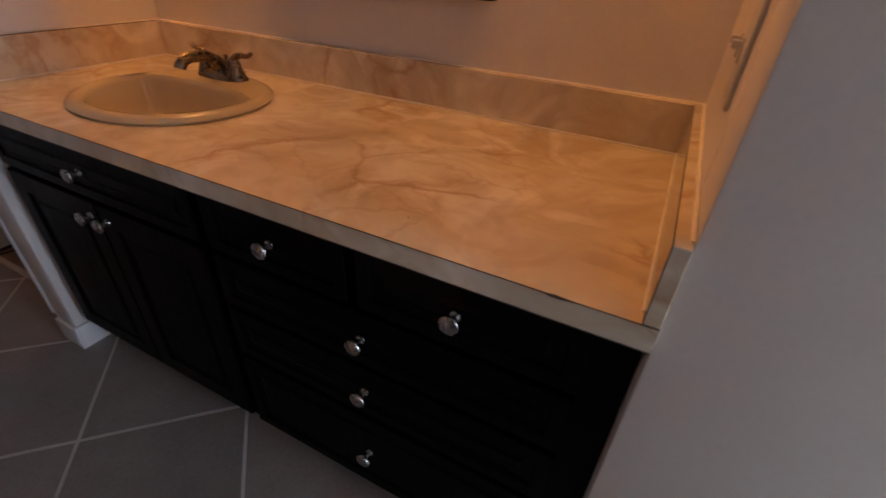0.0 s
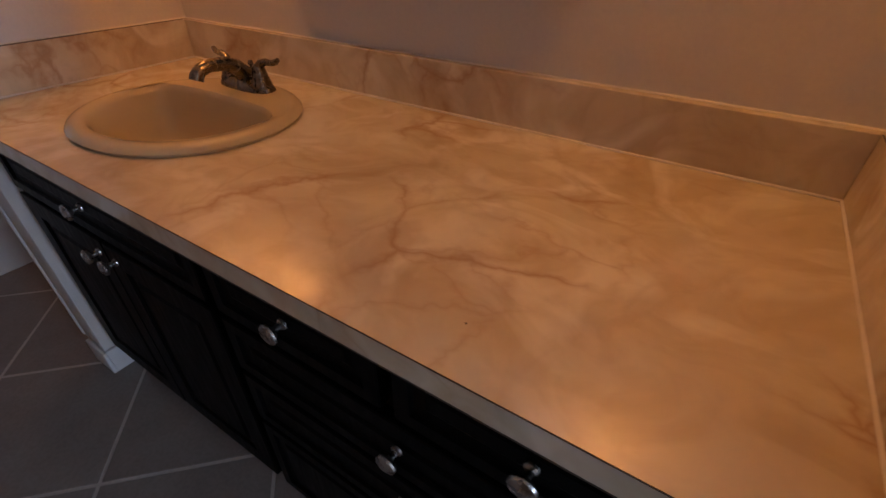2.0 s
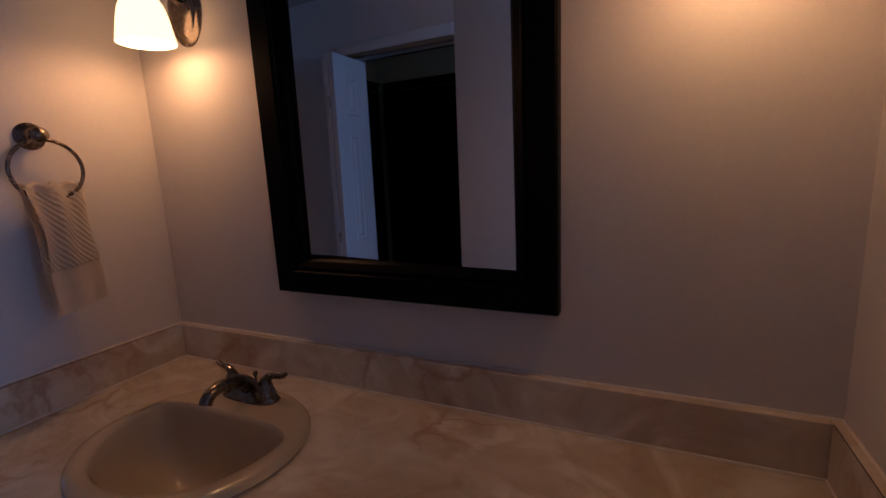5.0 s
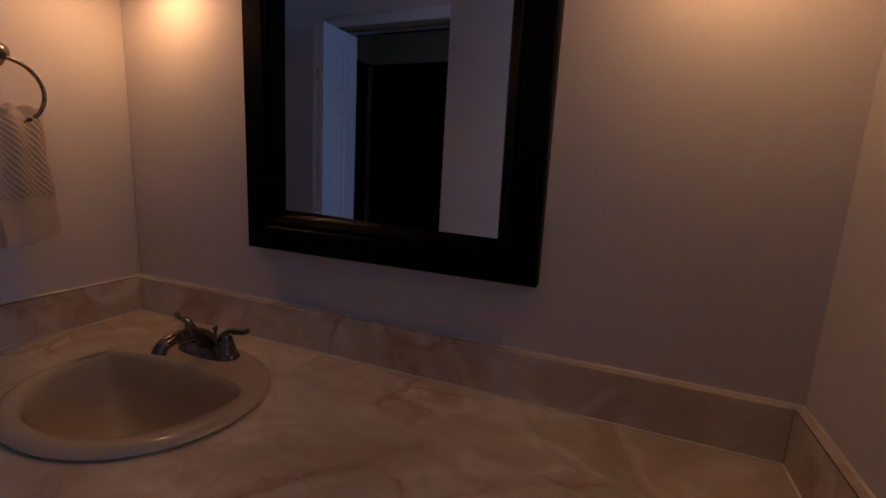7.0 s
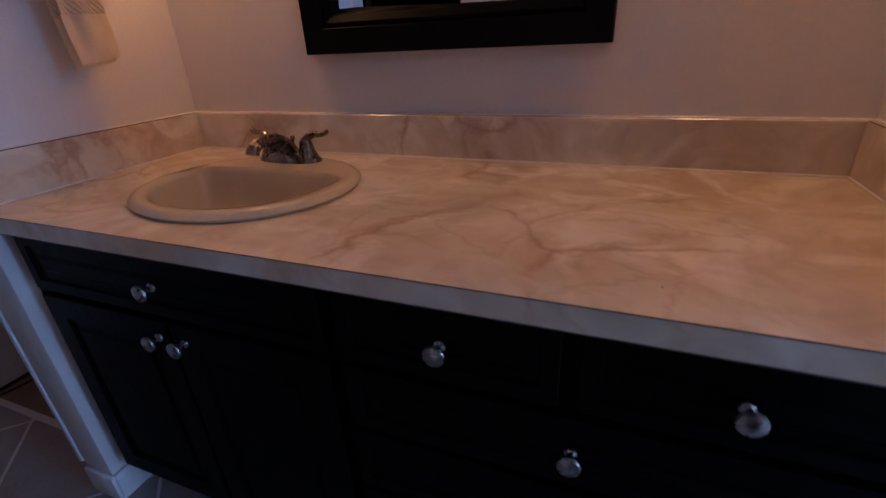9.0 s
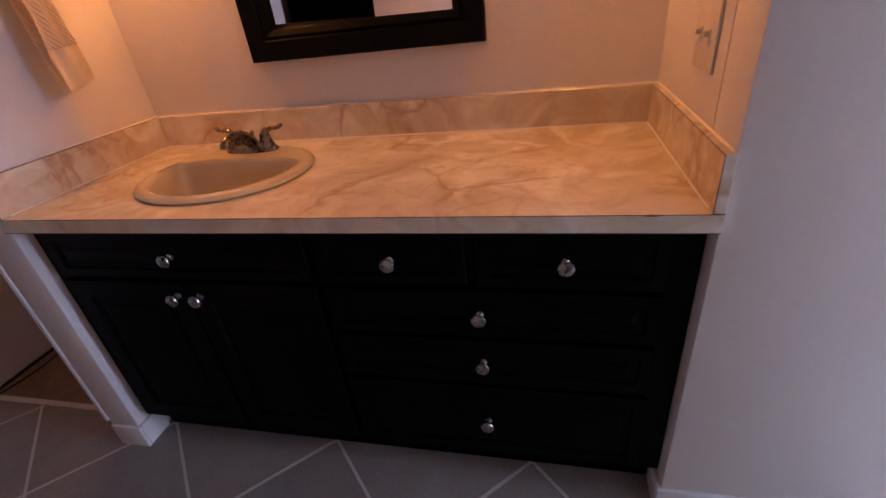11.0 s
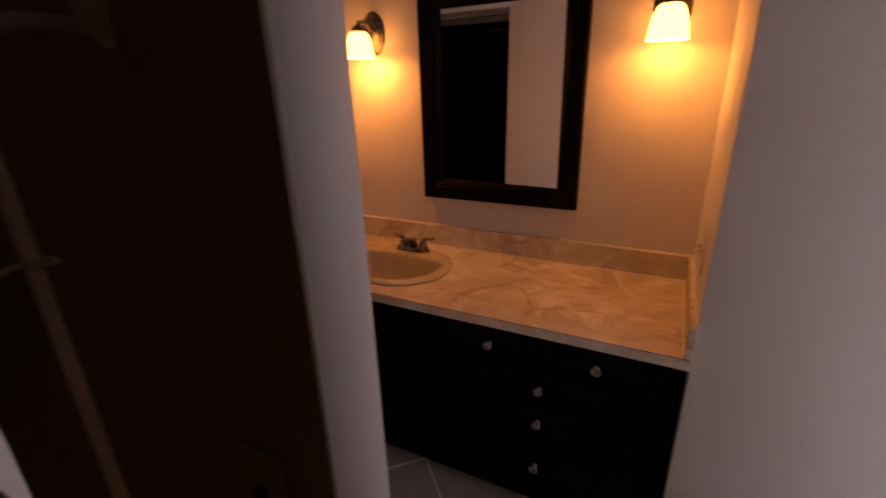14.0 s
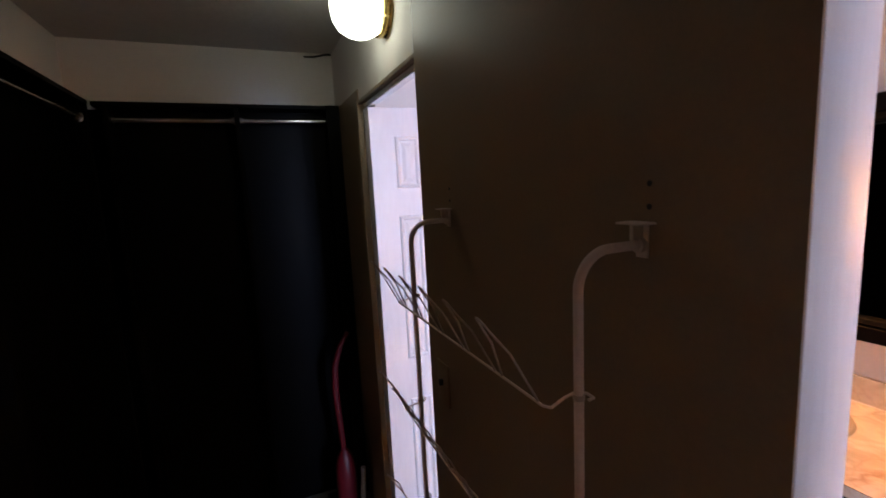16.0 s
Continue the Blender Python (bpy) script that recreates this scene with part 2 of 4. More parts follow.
def lathe(bm, profile, place=(0, 0, 0), turn=None, n=24, sx=1.0, sy=1.0):
    """Spins (radius, height) pairs round local z, then turns and places the result."""
    turn = turn or Matrix.Identity(3)
    rings = []
    for r, h in profile:
        if r < 1e-6:
            rings.append([bm.verts.new(turn @ Vector((0, 0, h)) + Vector(place))])
        else:
            rings.append([bm.verts.new(turn @ Vector((sx * r * math.cos(2 * math.pi * k / n), sy * r * math.sin(2 * math.pi * k / n), h)) + Vector(place)) for k in range(n)])
    for a, b in zip(rings, rings[1:]):
        for k in range(n):
            q = [a[k % len(a)], a[(k + 1) % len(a)], b[(k + 1) % len(b)], b[k % len(b)]]
            q = list(dict.fromkeys(q))
            if len(q) > 2:
                bm.faces.new(q)
    return bm


def tube(bm, points, radius, n=10, closed=False, cap=True):
    """Sweeps a round section along points; radius may be a list."""
    pts = [Vector(p) for p in points]
    m = len(pts)
    radii = radius if isinstance(radius, (list, tuple)) else [radius] * m
    rings, up = [], None
    for i, p in enumerate(pts):
        a = pts[(i - 1) % m] if closed or i else p
        b = pts[(i + 1) % m] if closed or i < m - 1 else p
        d = (b - a).normalized()
        if up is None:
            up = d.orthogonal().normalized()
        up = (up - d * up.dot(d)).normalized()
        side = d.cross(up)
        rings.append([bm.verts.new(p + radii[i] * (math.cos(2 * math.pi * k / n) * up + math.sin(2 * math.pi * k / n) * side)) for k in range(n)])
    for i in range(m if closed else m - 1):
        a, b = rings[i], rings[(i + 1) % m]
        for k in range(n):
            bm.faces.new((a[k], a[(k + 1) % n], b[(k + 1) % n], b[k]))
    if cap and not closed:
        bm.faces.new(rings[0][::-1])
        bm.faces.new(rings[-1])
    return bm


def arc(centre, radius, a0, a1, n, u, v):
    c, u, v = Vector(centre), Vector(u), Vector(v)
    return [c + radius * (math.cos(radians(a0 + (a1 - a0) * i / n)) * u + math.sin(radians(a0 + (a1 - a0) * i / n)) * v) for i in range(n + 1)]


def finish(name, bm, mat, smooth):
    bmesh.ops.recalc_face_normals(bm, faces=bm.faces[:])
    data = bpy.data.meshes.new(name)
    bm.to_mesh(data)
    bm.free()
    data.materials.append(mat)
    if smooth:
        for p in data.polygons:
            p.use_smooth = True
        data.set_sharp_from_angle(angle=radians(38))
    return new(name, data)


def structure(name, bm, mat, label, category, smooth=False):
    ob = finish(name, bm, mat, smooth)
    BASE[ob.name] = Vector((0, 0, 0))
    return tagged(ob, label, category, kind="structure")


def thing(name, base, label, category, group=""):
    ob = new(name)
    ob.empty_display_size = 0.05
    ob.location = base
    BASE[ob.name] = Vector(base)
    return tagged(ob, label, category, group)


def part(name, bm, mat, parent, label="", smooth=True):
    """One mesh, modelled in world places, as a part of a thing or of a part."""
    base = BASE[parent.name]
    bmesh.ops.translate(bm, vec=-base, verts=bm.verts[:])
    ob = finish(name, bm, mat, smooth)
    ob.parent = parent
    BASE[ob.name] = base
    return tagged(ob, label)


# ---- structure ----
def build_shell():
    b = boxed(WALL_L - 0.12, WALL_R + 0.12, WALL_B, WALL_B + 0.12, -0.05, CEIL)
    structure("wall_mirror", b, PAINT, "cream painted wall behind the vanity and mirror", "wall")
    b = boxed(WALL_L - 0.106, WALL_L, END, WALL_B, -0.05, CEIL, 0.004, 2)
    structure("wall_alcove_left", b, PAINT, "cream painted stub wall beside the vanity", "wall", True)
    b = boxed(WALL_R, WALL_R + 0.12, END + 0.12, WALL_B, -0.05, CEIL)
    structure("wall_alcove_right", b, PAINT, "cream painted side wall of the vanity alcove", "wall")
    b = boxed(WALL_R, 0.75, END, END + 0.12, -0.05, CEIL, 0.004, 2)
    structure("wall_corridor", b, PAINT, "pale wall beside the vanity lit by cool daylight", "wall", True)
    # closet wall with two openings
    b = boxed(-2.70, O1[0], CL_F, CL_V, -0.05, CEIL)
    box(b, O1[0], O1[1], CL_F, CL_V, HEAD, CEIL)
    box(b, O2[0], O2[1], CL_C, CL_V, HEAD, CEIL)
    box(b, O2[1], 1.3, CL_C, CL_V, -0.05, CEIL)
    structure("wall_closet", b, PAINT, "pale painted wall with two closet openings", "wall")
    b = boxed(O1[1], O2[0], CL_C, CL_V, -0.05, CEIL, 0.003, 2)
    structure("wall_pier", b, PAINT, "pale wall pier between the closet openings", "wall", True)
    b = boxed(O1[1] + 0.001, O2[0] + 0.0117, CL_C - 0.004, CL_C - 0.0005, 0.0, CEIL - 0.001)
    structure("wall_panel", b, BROWN, "dark brown painted closet side of the pier", "wall panel")
    b = boxed(FAR + 0.119, O1[0] - 0.004, CL_F - 0.005, CL_F - 0.0005, 0.0, 2.105, 0.001, 1)
    structure("wall_panel_corner", b, BROWN, "dark brown painted wall beside the closet opening", "wall panel")
    # vestibule end, toilet room, closet, bedroom
    b = boxed(LEFT - 0.12, LEFT, CL_V, END, -0.05, CEIL)
    box(b, LEFT - 0.12, LEFT + 0.05, END, END + 0.12, -0.05, CEIL)
    box(b, LEFT + 0.05, WALL_L - 0.12, END, END + 0.12, HEAD, CEIL)
    structure("wall_vestibule_end", b, PAINT, "pale wall with the toilet room doorway", "wall")
    for name, lim in (("wall_toilet_left", (LEFT - 0.12, LEFT, END + 0.12, 1.3)), ("wall_toilet_back", (LEFT - 0.12, WALL_L, 1.3, 1.42)), ("wall_toilet_right", (WALL_L - 0.12, WALL_L, WALL_B + 0.12, 1.3))):
        structure(name, boxed(*lim, -0.05, CEIL), PAINT, "plain pale toilet room wall", "wall")
    for name, lim, label in (("wall_closet_end", (FAR - 0.12, FAR, BACK - 0.12, CL_F - 0.0002), "grey-white closet end wall above black shelving"),
                             ("wall_closet_back", (FAR, 1.3, BACK - 0.12, BACK), "grey-white closet back wall"),
                             ("wall_closet_right", (1.3, 1.42, BACK - 0.12, CL_V), "plain pale closet wall"),
                             ("wall_bedroom_south", (1.42, 4.3, -3.2, -3.08), "plain pale bedroom wall"),
                             ("wall_bedroom_north", (0.63, 4.3, 1.5, 1.62), "plain pale bedroom wall"),
                             ("wall_bedroom_west", (0.63, 0.75, END + 0.12, 1.5), "plain pale bedroom wall")):
        structure(name, boxed(*lim, -0.05, CEIL), PAINT, label, "wall")
    b = boxed(4.3, 4.42, -3.2, -1.55, -0.05, CEIL)
    box(b, 4.3, 4.42, 1.45, 1.62, -0.05, CEIL)
    box(b, 4.3, 4.42, -1.55, 1.45, -0.05, 0.55)
    box(b, 4.3, 4.42, -1.55, 1.45, 2.15, CEIL)
    structure("wall_bedroom_east", b, PAINT, "plain pale bedroom wall with a window opening", "wall")
    structure("wall_bedroom_corner", boxed(1.3, 1.42, -3.2, BACK - 0.12, -0.05, CEIL), PAINT, "plain pale bedroom wall", "wall")
    b = boxed(FAR - 0.12, 4.42, -3.2, 1.62, CEIL, CEIL + 0.1)
    structure("ceiling", b, CEILING, "grey-white ceiling with a knocked-down texture", "ceiling")
    for name, y0, y1, z0, z1 in (("window_1", -1.55, 1.45, 0.55, 2.15),):
        w = thing(name, (4.34, (y0 + y1) / 2, z0), "white framed bedroom window with cool daylight", "window")
        tagged(w, kind="structure")
        fr = boxed(4.31, 4.37, y0, y0 + 0.06, z0, z1)
        box(fr, 4.31, 4.37, y1 - 0.06, y1, z0, z1)
        box(fr, 4.31, 4.37, y0 + 0.06, y1 - 0.06, z0, z0 + 0.06)
        box(fr, 4.31, 4.37, y0 + 0.06, y1 - 0.06, z1 - 0.06, z1)
        box(fr, 4.32, 4.36, y0 + 0.06, y1 - 0.06, (z0 + z1) / 2 - 0.02, (z0 + z1) / 2 + 0.02)
        part("window_frame", fr, TRIM, w, smooth=False)
        pane = part("pane", boxed(4.337, 4.343, y0 + 0.06, y1 - 0.06, z0 + 0.06, z1 - 0.06), GLASS, w, smooth=False)
        pane.visible_shadow = False


def trim_run(name, bm, label, category):
    return structure(name, bm, TRIM, label, category, True)


def build_trim():
    H = 0.088
    b = bmesh.new()
    box(b, WALL_R - 0.011, 0.75, END - 0.011, END, 0, H, 0.003)
    box(b, WALL_R - 0.011, WALL_R, END, -0.462, 0, H, 0.003)
    trim_run("baseboard_right", b, "white painted baseboard under the corridor wall", "baseboard")
    b = bmesh.new()
    box(b, WALL_L - 0.100, WALL_L + 0.011, END - 0.011, END, 0, H, 0.003)
    box(b, WALL_L, WALL_L + 0.011, END, -0.462, 0, H, 0.003)
    trim_run("baseboard_left", b, "white painted baseboard wrapped round the stub wall", "baseboard")
    b = boxed(LEFT, LEFT + 0.012, CL_V + 0.001, END - 0.001, 0, 0.10, 0.003)
    trim_run("baseboard_end", b, "white painted baseboard on the end wall", "baseboard")
    b = boxed(O1[1] - 0.0, O2[0], CL_V, CL_V + 0.011, 0, H, 0.003)
    trim_run("baseboard_pier", b, "white painted baseboard under the pier", "baseboard")
    # opening linings and casing
    for k, (a, c) in enumerate((O1, O2)):
        rear = (CL_F - 0.018, CL_C - 0.0002)[k]
        b = boxed(a, a + (0.030, 0.012)[k], rear, CL_V + (0.004, 0.001)[k], 0, HEAD, 0.002)
        box(b, a, c, rear + 0.003, CL_V + 0.003, HEAD - 0.014, HEAD, 0.002)
        structure("trim_opening_%d" % (k + 1), b, (TAN, GLOSSWHITE)[k], ("tan painted lining of a closet opening", "white painted end lining of the wall pier")[k], "trim", True)
        b = boxed(a + 0.013, c - 0.002, -1.504, -1.476, HEAD - 0.040, HEAD - 0.015, 0.002)
        box(b, a + 0.016, a + 0.036, -1.498, -1.482, HEAD - 0.052, HEAD - 0.040, 0.002)
        structure("door_track_%d" % (k + 1), b, STEEL, "dark metal folding door track under the head", "door track")
        b = boxed(a - 0.0, c, CL_V, CL_V + 0.014, HEAD, HEAD + 0.058, 0.004)
        trim_run("trim_head_%d" % (k + 1), b, "white head casing over a closet opening", "trim")
    b = boxed(WALL_L - 0.121, WALL_L - 0.1065, END - 0.004, END + 0.126, 0.1, HEAD, 0.003)
    trim_run("trim_stub_edge", b, "white painted jamb edge on the stub wall", "trim")
    b = boxed(LEFT + 0.05, LEFT + 0.068, END - 0.012, END + 0.132, 0, HEAD, 0.004)
    structure("trim_toilet_door", b, PAINT, "beige painted jamb of the toilet room doorway", "trim", True)


# ---- vanity ----
CHIP = -0.093
SINK = (-1.082, -0.290)
SINK_A, SINK_B = 0.229, 0.200
DRAIN = (-1.080, -0.300)


def build_counter():
    c = thing("countertop", (-0.757, -0.28, 0.79), "cream and tan marble-pattern laminate vanity countertop", "countertop")
    bm = bmesh.new()
    x0, x1, y0, y1 = WALL_L + 0.0005, WALL_R - 0.0005, -0.556, WALL_B - 0.0005
    cx, cy = SINK
    hole = (SINK_A - 0.02, SINK_B - 0.02)
    angles = [2 * math.pi * k / 72 for k in range(72)] + [math.atan2(y - cy, x - cx) % (2 * math.pi) for x in (x0, x1) for y in (y0, y1)]
    inner, outer = [], []
    for a in sorted(angles):
        ca, sa = math.cos(a), math.sin(a)
        k = min(((x1 if ca > 0 else x0) - cx) / ca if abs(ca) > 1e-9 else 1e9, ((y1 if sa > 0 else y0) - cy) / sa if abs(sa) > 1e-9 else 1e9)
        r = 1 / math.hypot(ca / hole[0], sa / hole[1])
        inner.append((cx + r * ca, cy + r * sa))
        outer.append((cx + k * ca, cy + k * sa))
    n = len(inner)
    rows = [[bm.verts.new((*p, z)) for p in ring] for ring, z in ((inner, TOP - 0.035), (inner, TOP), (outer, TOP), (outer, TOP - 0.035))]
    for a, b in zip(rows, rows[1:] + rows[:1]):
        for k in range(n):
            bm.faces.new((a[k], a[(k + 1) % n], b[(k + 1) % n], b[k]))
    part("slab", bm, LAMINATE, c, smooth=False)
    part("back_splash", boxed(X0, X1, 0.0, WALL_B - 0.0005, TOP + 0.0005, TOP + 0.098, 0.0012, 1), LAMINATE, c, smooth=False)
    part("side_splash", boxed(WALL_L + 0.0005, X0, -0.556, WALL_B - 0.0005, TOP + 0.0005, TOP + 0.098, 0.0012, 1), LAMINATE, c, smooth=False)
    part("side_splash", boxed(X1, WALL_R - 0.0005, -0.556, WALL_B - 0.0005, TOP + 0.0005, TOP + 0.098, 0.0012, 1), LAMINATE, c, smooth=False)
    seal = bmesh.new()
    for pts in (((X0, -0.535, TOP + 0.001), (X0, -0.001, TOP + 0.001)), ((X0, -0.001, TOP + 0.001), (X1, -0.001, TOP + 0.001)), ((X1, -0.535, TOP + 0.001), (X1, -0.001, TOP + 0.001)),
                ((WALL_L + 0.002, -0.54, TOP + 0.098), (WALL_L + 0.002, 0.018, TOP + 0.098)), ((WALL_L, 0.018, TOP + 0.098), (WALL_R, 0.018, TOP + 0.098)), ((WALL_R - 0.002, -0.54, TOP + 0.098), (WALL_R - 0.002, 0.018, TOP + 0.098))):
        a, b = Vector(pts[0]), Vector(pts[1])
        line = [a.lerp(b, i / 24) for i in range(25)]
        tube(seal, line, [0.0028 + 0.0009 * noise.noise(p * 23) for p in line], 6)
    part("caulk", seal, CAULK, c, "thin pale bead of caulk")
    seam = bmesh.new()
    for x, s_ in ((X0, -1), (X1, 1)):
        tube(seam, [(x + s_ * 0.0006, -0.5562, TOP + 0.0982), (x + s_ * 0.0006, -0.002, TOP + 0.0982)], 0.0009, 5)
        tube(seam, [(x + s_ * 0.0006, -0.5562, TOP + 0.002), (x + s_ * 0.0006, -0.5562, TOP + 0.0982)], 0.0009, 5)
    tube(seam, [(WALL_L + 0.001, -0.5562, TOP - 0.0004), (WALL_R - 0.001, -0.5562, TOP - 0.0004)], 0.0008, 5)
    tube(seam, [(WALL_L + 0.001, -0.5562, TOP - 0.0348), (WALL_R - 0.001, -0.5562, TOP - 0.0348)], 0.0010, 5)
    chip = bmesh.new()
    tube(chip, [(CHIP + 0.0002 * k * k - 0.012 + 0.006 * k, -0.5562, TOP - 0.0006 - 0.0006 * (k % 2)) for k in range(6)], [0.0006, 0.0016, 0.0021, 0.0018, 0.0013, 0.0005], 6)
    fleck = bmesh.new()
    lathe(fleck, [(0.0, 0.0006), (0.0011, 0.0004), (0.0013, 0.0001), (0.0, 0.0001)], (-0.322, -0.492, TOP), n=8)
    part("fleck", fleck, SEAM, c, "tiny dark fleck on the counter")
    part("edge_chip", chip, SEAM, c, "small dark chip in the front edge")
    part("edge_seam", seam, SEAM, c, "thin dark laminate edge line")


def framed_panel(bm, x0, x1, z0, z1, y, thick, rail, sunk=0.006):
    """A framed front in the plane y facing -y, one shell: rails, a sunk channel and a raised field."""
    m = rail + 0.020
    prof = [(0.0, y + thick), (0.0, y + 0.002), (0.002, y), (rail, y), (rail + 0.003, y + sunk), (m, y + sunk), (m + 0.008, y + 0.0025)]
    loops = [[bm.verts.new(p) for p in ((x0 + d, v, z0 + d), (x1 - d, v, z0 + d), (x1 - d, v, z1 - d), (x0 + d, v, z1 - d))] for d, v in prof]
    for a, b in zip(loops, loops[1:]):
        for k in range(4):
            bm.faces.new((a[k], a[(k + 1) % 4], b[(k + 1) % 4], b[k]))
    bm.faces.new(loops[0])
    bm.faces.new(loops[-1])


def knob(parent, x, z, face):
    k = bmesh.new()
    lathe(k, [(0.0, 0.0), (0.009, 0.0), (0.0085, 0.003), (0.005, 0.006), (0.0048, 0.014), (0.008, 0.017), (0.0145, 0.020), (0.0162, 0.0235), (0.0150, 0.0265), (0.0085, 0.029), (0.0, 0.030)],
          (x, face, z), Matrix.Rotation(radians(90), 3, "X"), 20)
    part("knob", k, NICKEL, parent, "round brushed nickel knob")


def build_vanity():
    v = thing("vanity_cabinet", (-0.757, -0.25, 0.0), "dark espresso wood vanity cabinet with nickel knobs", "cabinet")
    face, bodyf = -0.524, -0.504
    part("body", boxed(WALL_L + 0.002, WALL_R - 0.002, bodyf, -0.02, 0.10, 0.60), ESPRESSO, v, smooth=False)
    part("face_frame", boxed(WALL_L + 0.002, WALL_R - 0.002, bodyf, bodyf + 0.02, 0.6003, 0.794), ESPRESSO, v, smooth=False)
    part("side_panel", boxed(WALL_L + 0.002, -1.40, bodyf + 0.0203, -0.02, 0.6003, 0.794), ESPRESSO, v, smooth=False)
    part("side_panel", boxed(-0.78, WALL_R - 0.002, bodyf + 0.0203, -0.02, 0.6003, 0.794), ESPRESSO, v, smooth=False)
    part("toe_kick", boxed(WALL_L + 0.013, WALL_R - 0.012, -0.454, -0.44, 0.0, 0.0995), ESPRESSO, v, smooth=False)

    def front(name, x0, x1, z0, z1, knobs, rail):
        bm = bmesh.new()
        framed_panel(bm, x0, x1, z0, z1, face, 0.0195, rail)
        p = part(name, bm, ESPRESSO, v, smooth=False)
        for x, z in knobs:
            knob(p, x, z, face)

    zk = 0.718
    front("drawer_front", -1.490, -0.772, 0.655, 0.782, [(-1.124, zk)], 0.024)
    front("drawer_front", -0.745, -0.420, 0.655, 0.782, [(-0.578, zk)], 0.024)
    front("drawer_front", -0.398, -0.040, 0.655, 0.782, [(-0.224, zk)], 0.024)
    front("door", -1.490, -1.127, 0.125, 0.640, [(-1.155, 0.604)], 0.052)
    front("door", -1.121, -0.772, 0.125, 0.640, [(-1.090, 0.604)], 0.052)
    for z0, z1, z in ((0.520, 0.640, 0.584), (0.375, 0.505, 0.446), (0.125, 0.360, 0.248)):
        front("drawer_front", -0.745, -0.040, z0, z1, [(-0.398, z)], 0.024)


def build_sink():
    s = thing("sink", (SINK[0], SINK[1], TOP), "bone-coloured oval drop-in porcelain sink", "sink")
    bm = bmesh.new()
    n = 96

    def ring(a, b, cy, z, power):
        out = []
        for k in range(n):
            t = 2 * math.pi * k / n
            c, si = math.cos(t), math.sin(t)
            out.append(bm.verts.new((SINK[0] + a * math.copysign(abs(c) ** (2 / power), c), cy + b * math.copysign(abs(si) ** (2 / power), si), TOP + z)))
        return out

    def bowl(a, back, front, z, square, cx=-1.093, cy=-0.268):
        """A shell-shaped ring: straight back edge with rounded corners, oval front."""
        out = []
        for k in range(n):
            t = 2 * math.pi * k / n
            c, si = math.cos(t), math.sin(t)
            p = square if si > 0 else 2.1
            out.append(bm.verts.new((cx + a * math.copysign(abs(c) ** (2 / p), c), cy + (back if si > 0 else front) * math.copysign(abs(si) ** (2 / p), si), TOP + z)))
        return out
    y = SINK[1]
    rows = [ring(SINK_A, SINK_B, y, 0.0008, 2.05), ring(SINK_A + 0.003, SINK_B + 0.003, y, 0.006, 2.05), ring(SINK_A - 0.002, SINK_B - 0.002, y, 0.0125, 2.05), ring(SINK_A - 0.012, SINK_B - 0.012, y, 0.0165, 2.05),
            ring(SINK_A - 0.020, SINK_B - 0.020, y, 0.0165, 2.08), bowl(0.199, 0.068, 0.190, 0.0135, 3.0), bowl(0.194, 0.064, 0.186, 0.0095, 3.2), bowl(0.190, 0.060, 0.182, 0.001, 3.4), bowl(0.184, 0.055, 0.176, -0.030, 3.4),
            bowl(0.172, 0.047, 0.162, -0.075, 3.2, -1.091, -0.270), bowl(0.152, 0.040, 0.136, -0.112, 2.9, -1.089, -0.274), bowl(0.118, 0.033, 0.098, -0.138, 2.6, -1.086, -0.280), bowl(0.070, 0.028, 0.056, -0.152, 2.3, -1.083, -0.288), bowl(0.024, 0.024, 0.024, -0.157, 2.0, DRAIN[0], DRAIN[1])]
    for a, b in zip(rows, rows[1:]):
        for k in range(n):
            bm.faces.new((a[k], a[(k + 1) % n], b[(k + 1) % n], b[k]))
    part("basin", bm, PORCELAIN, s)
    d = bmesh.new()
    lathe(d, [(0.0245, -0.002), (0.0235, 0.001), (0.020, 0.0015), (0.017, -0.003), (0.016, -0.012), (0.0, -0.012)], (*DRAIN, TOP - 0.156), n=28)
    lathe(d, [(0.0, 0.001), (0.012, 0.0), (0.0135, -0.004), (0.005, -0.006), (0.004, -0.013)], (*DRAIN, TOP - 0.155), n=20)
    part("drain", d, BRONZE, s, "antique nickel drain with a stopper")


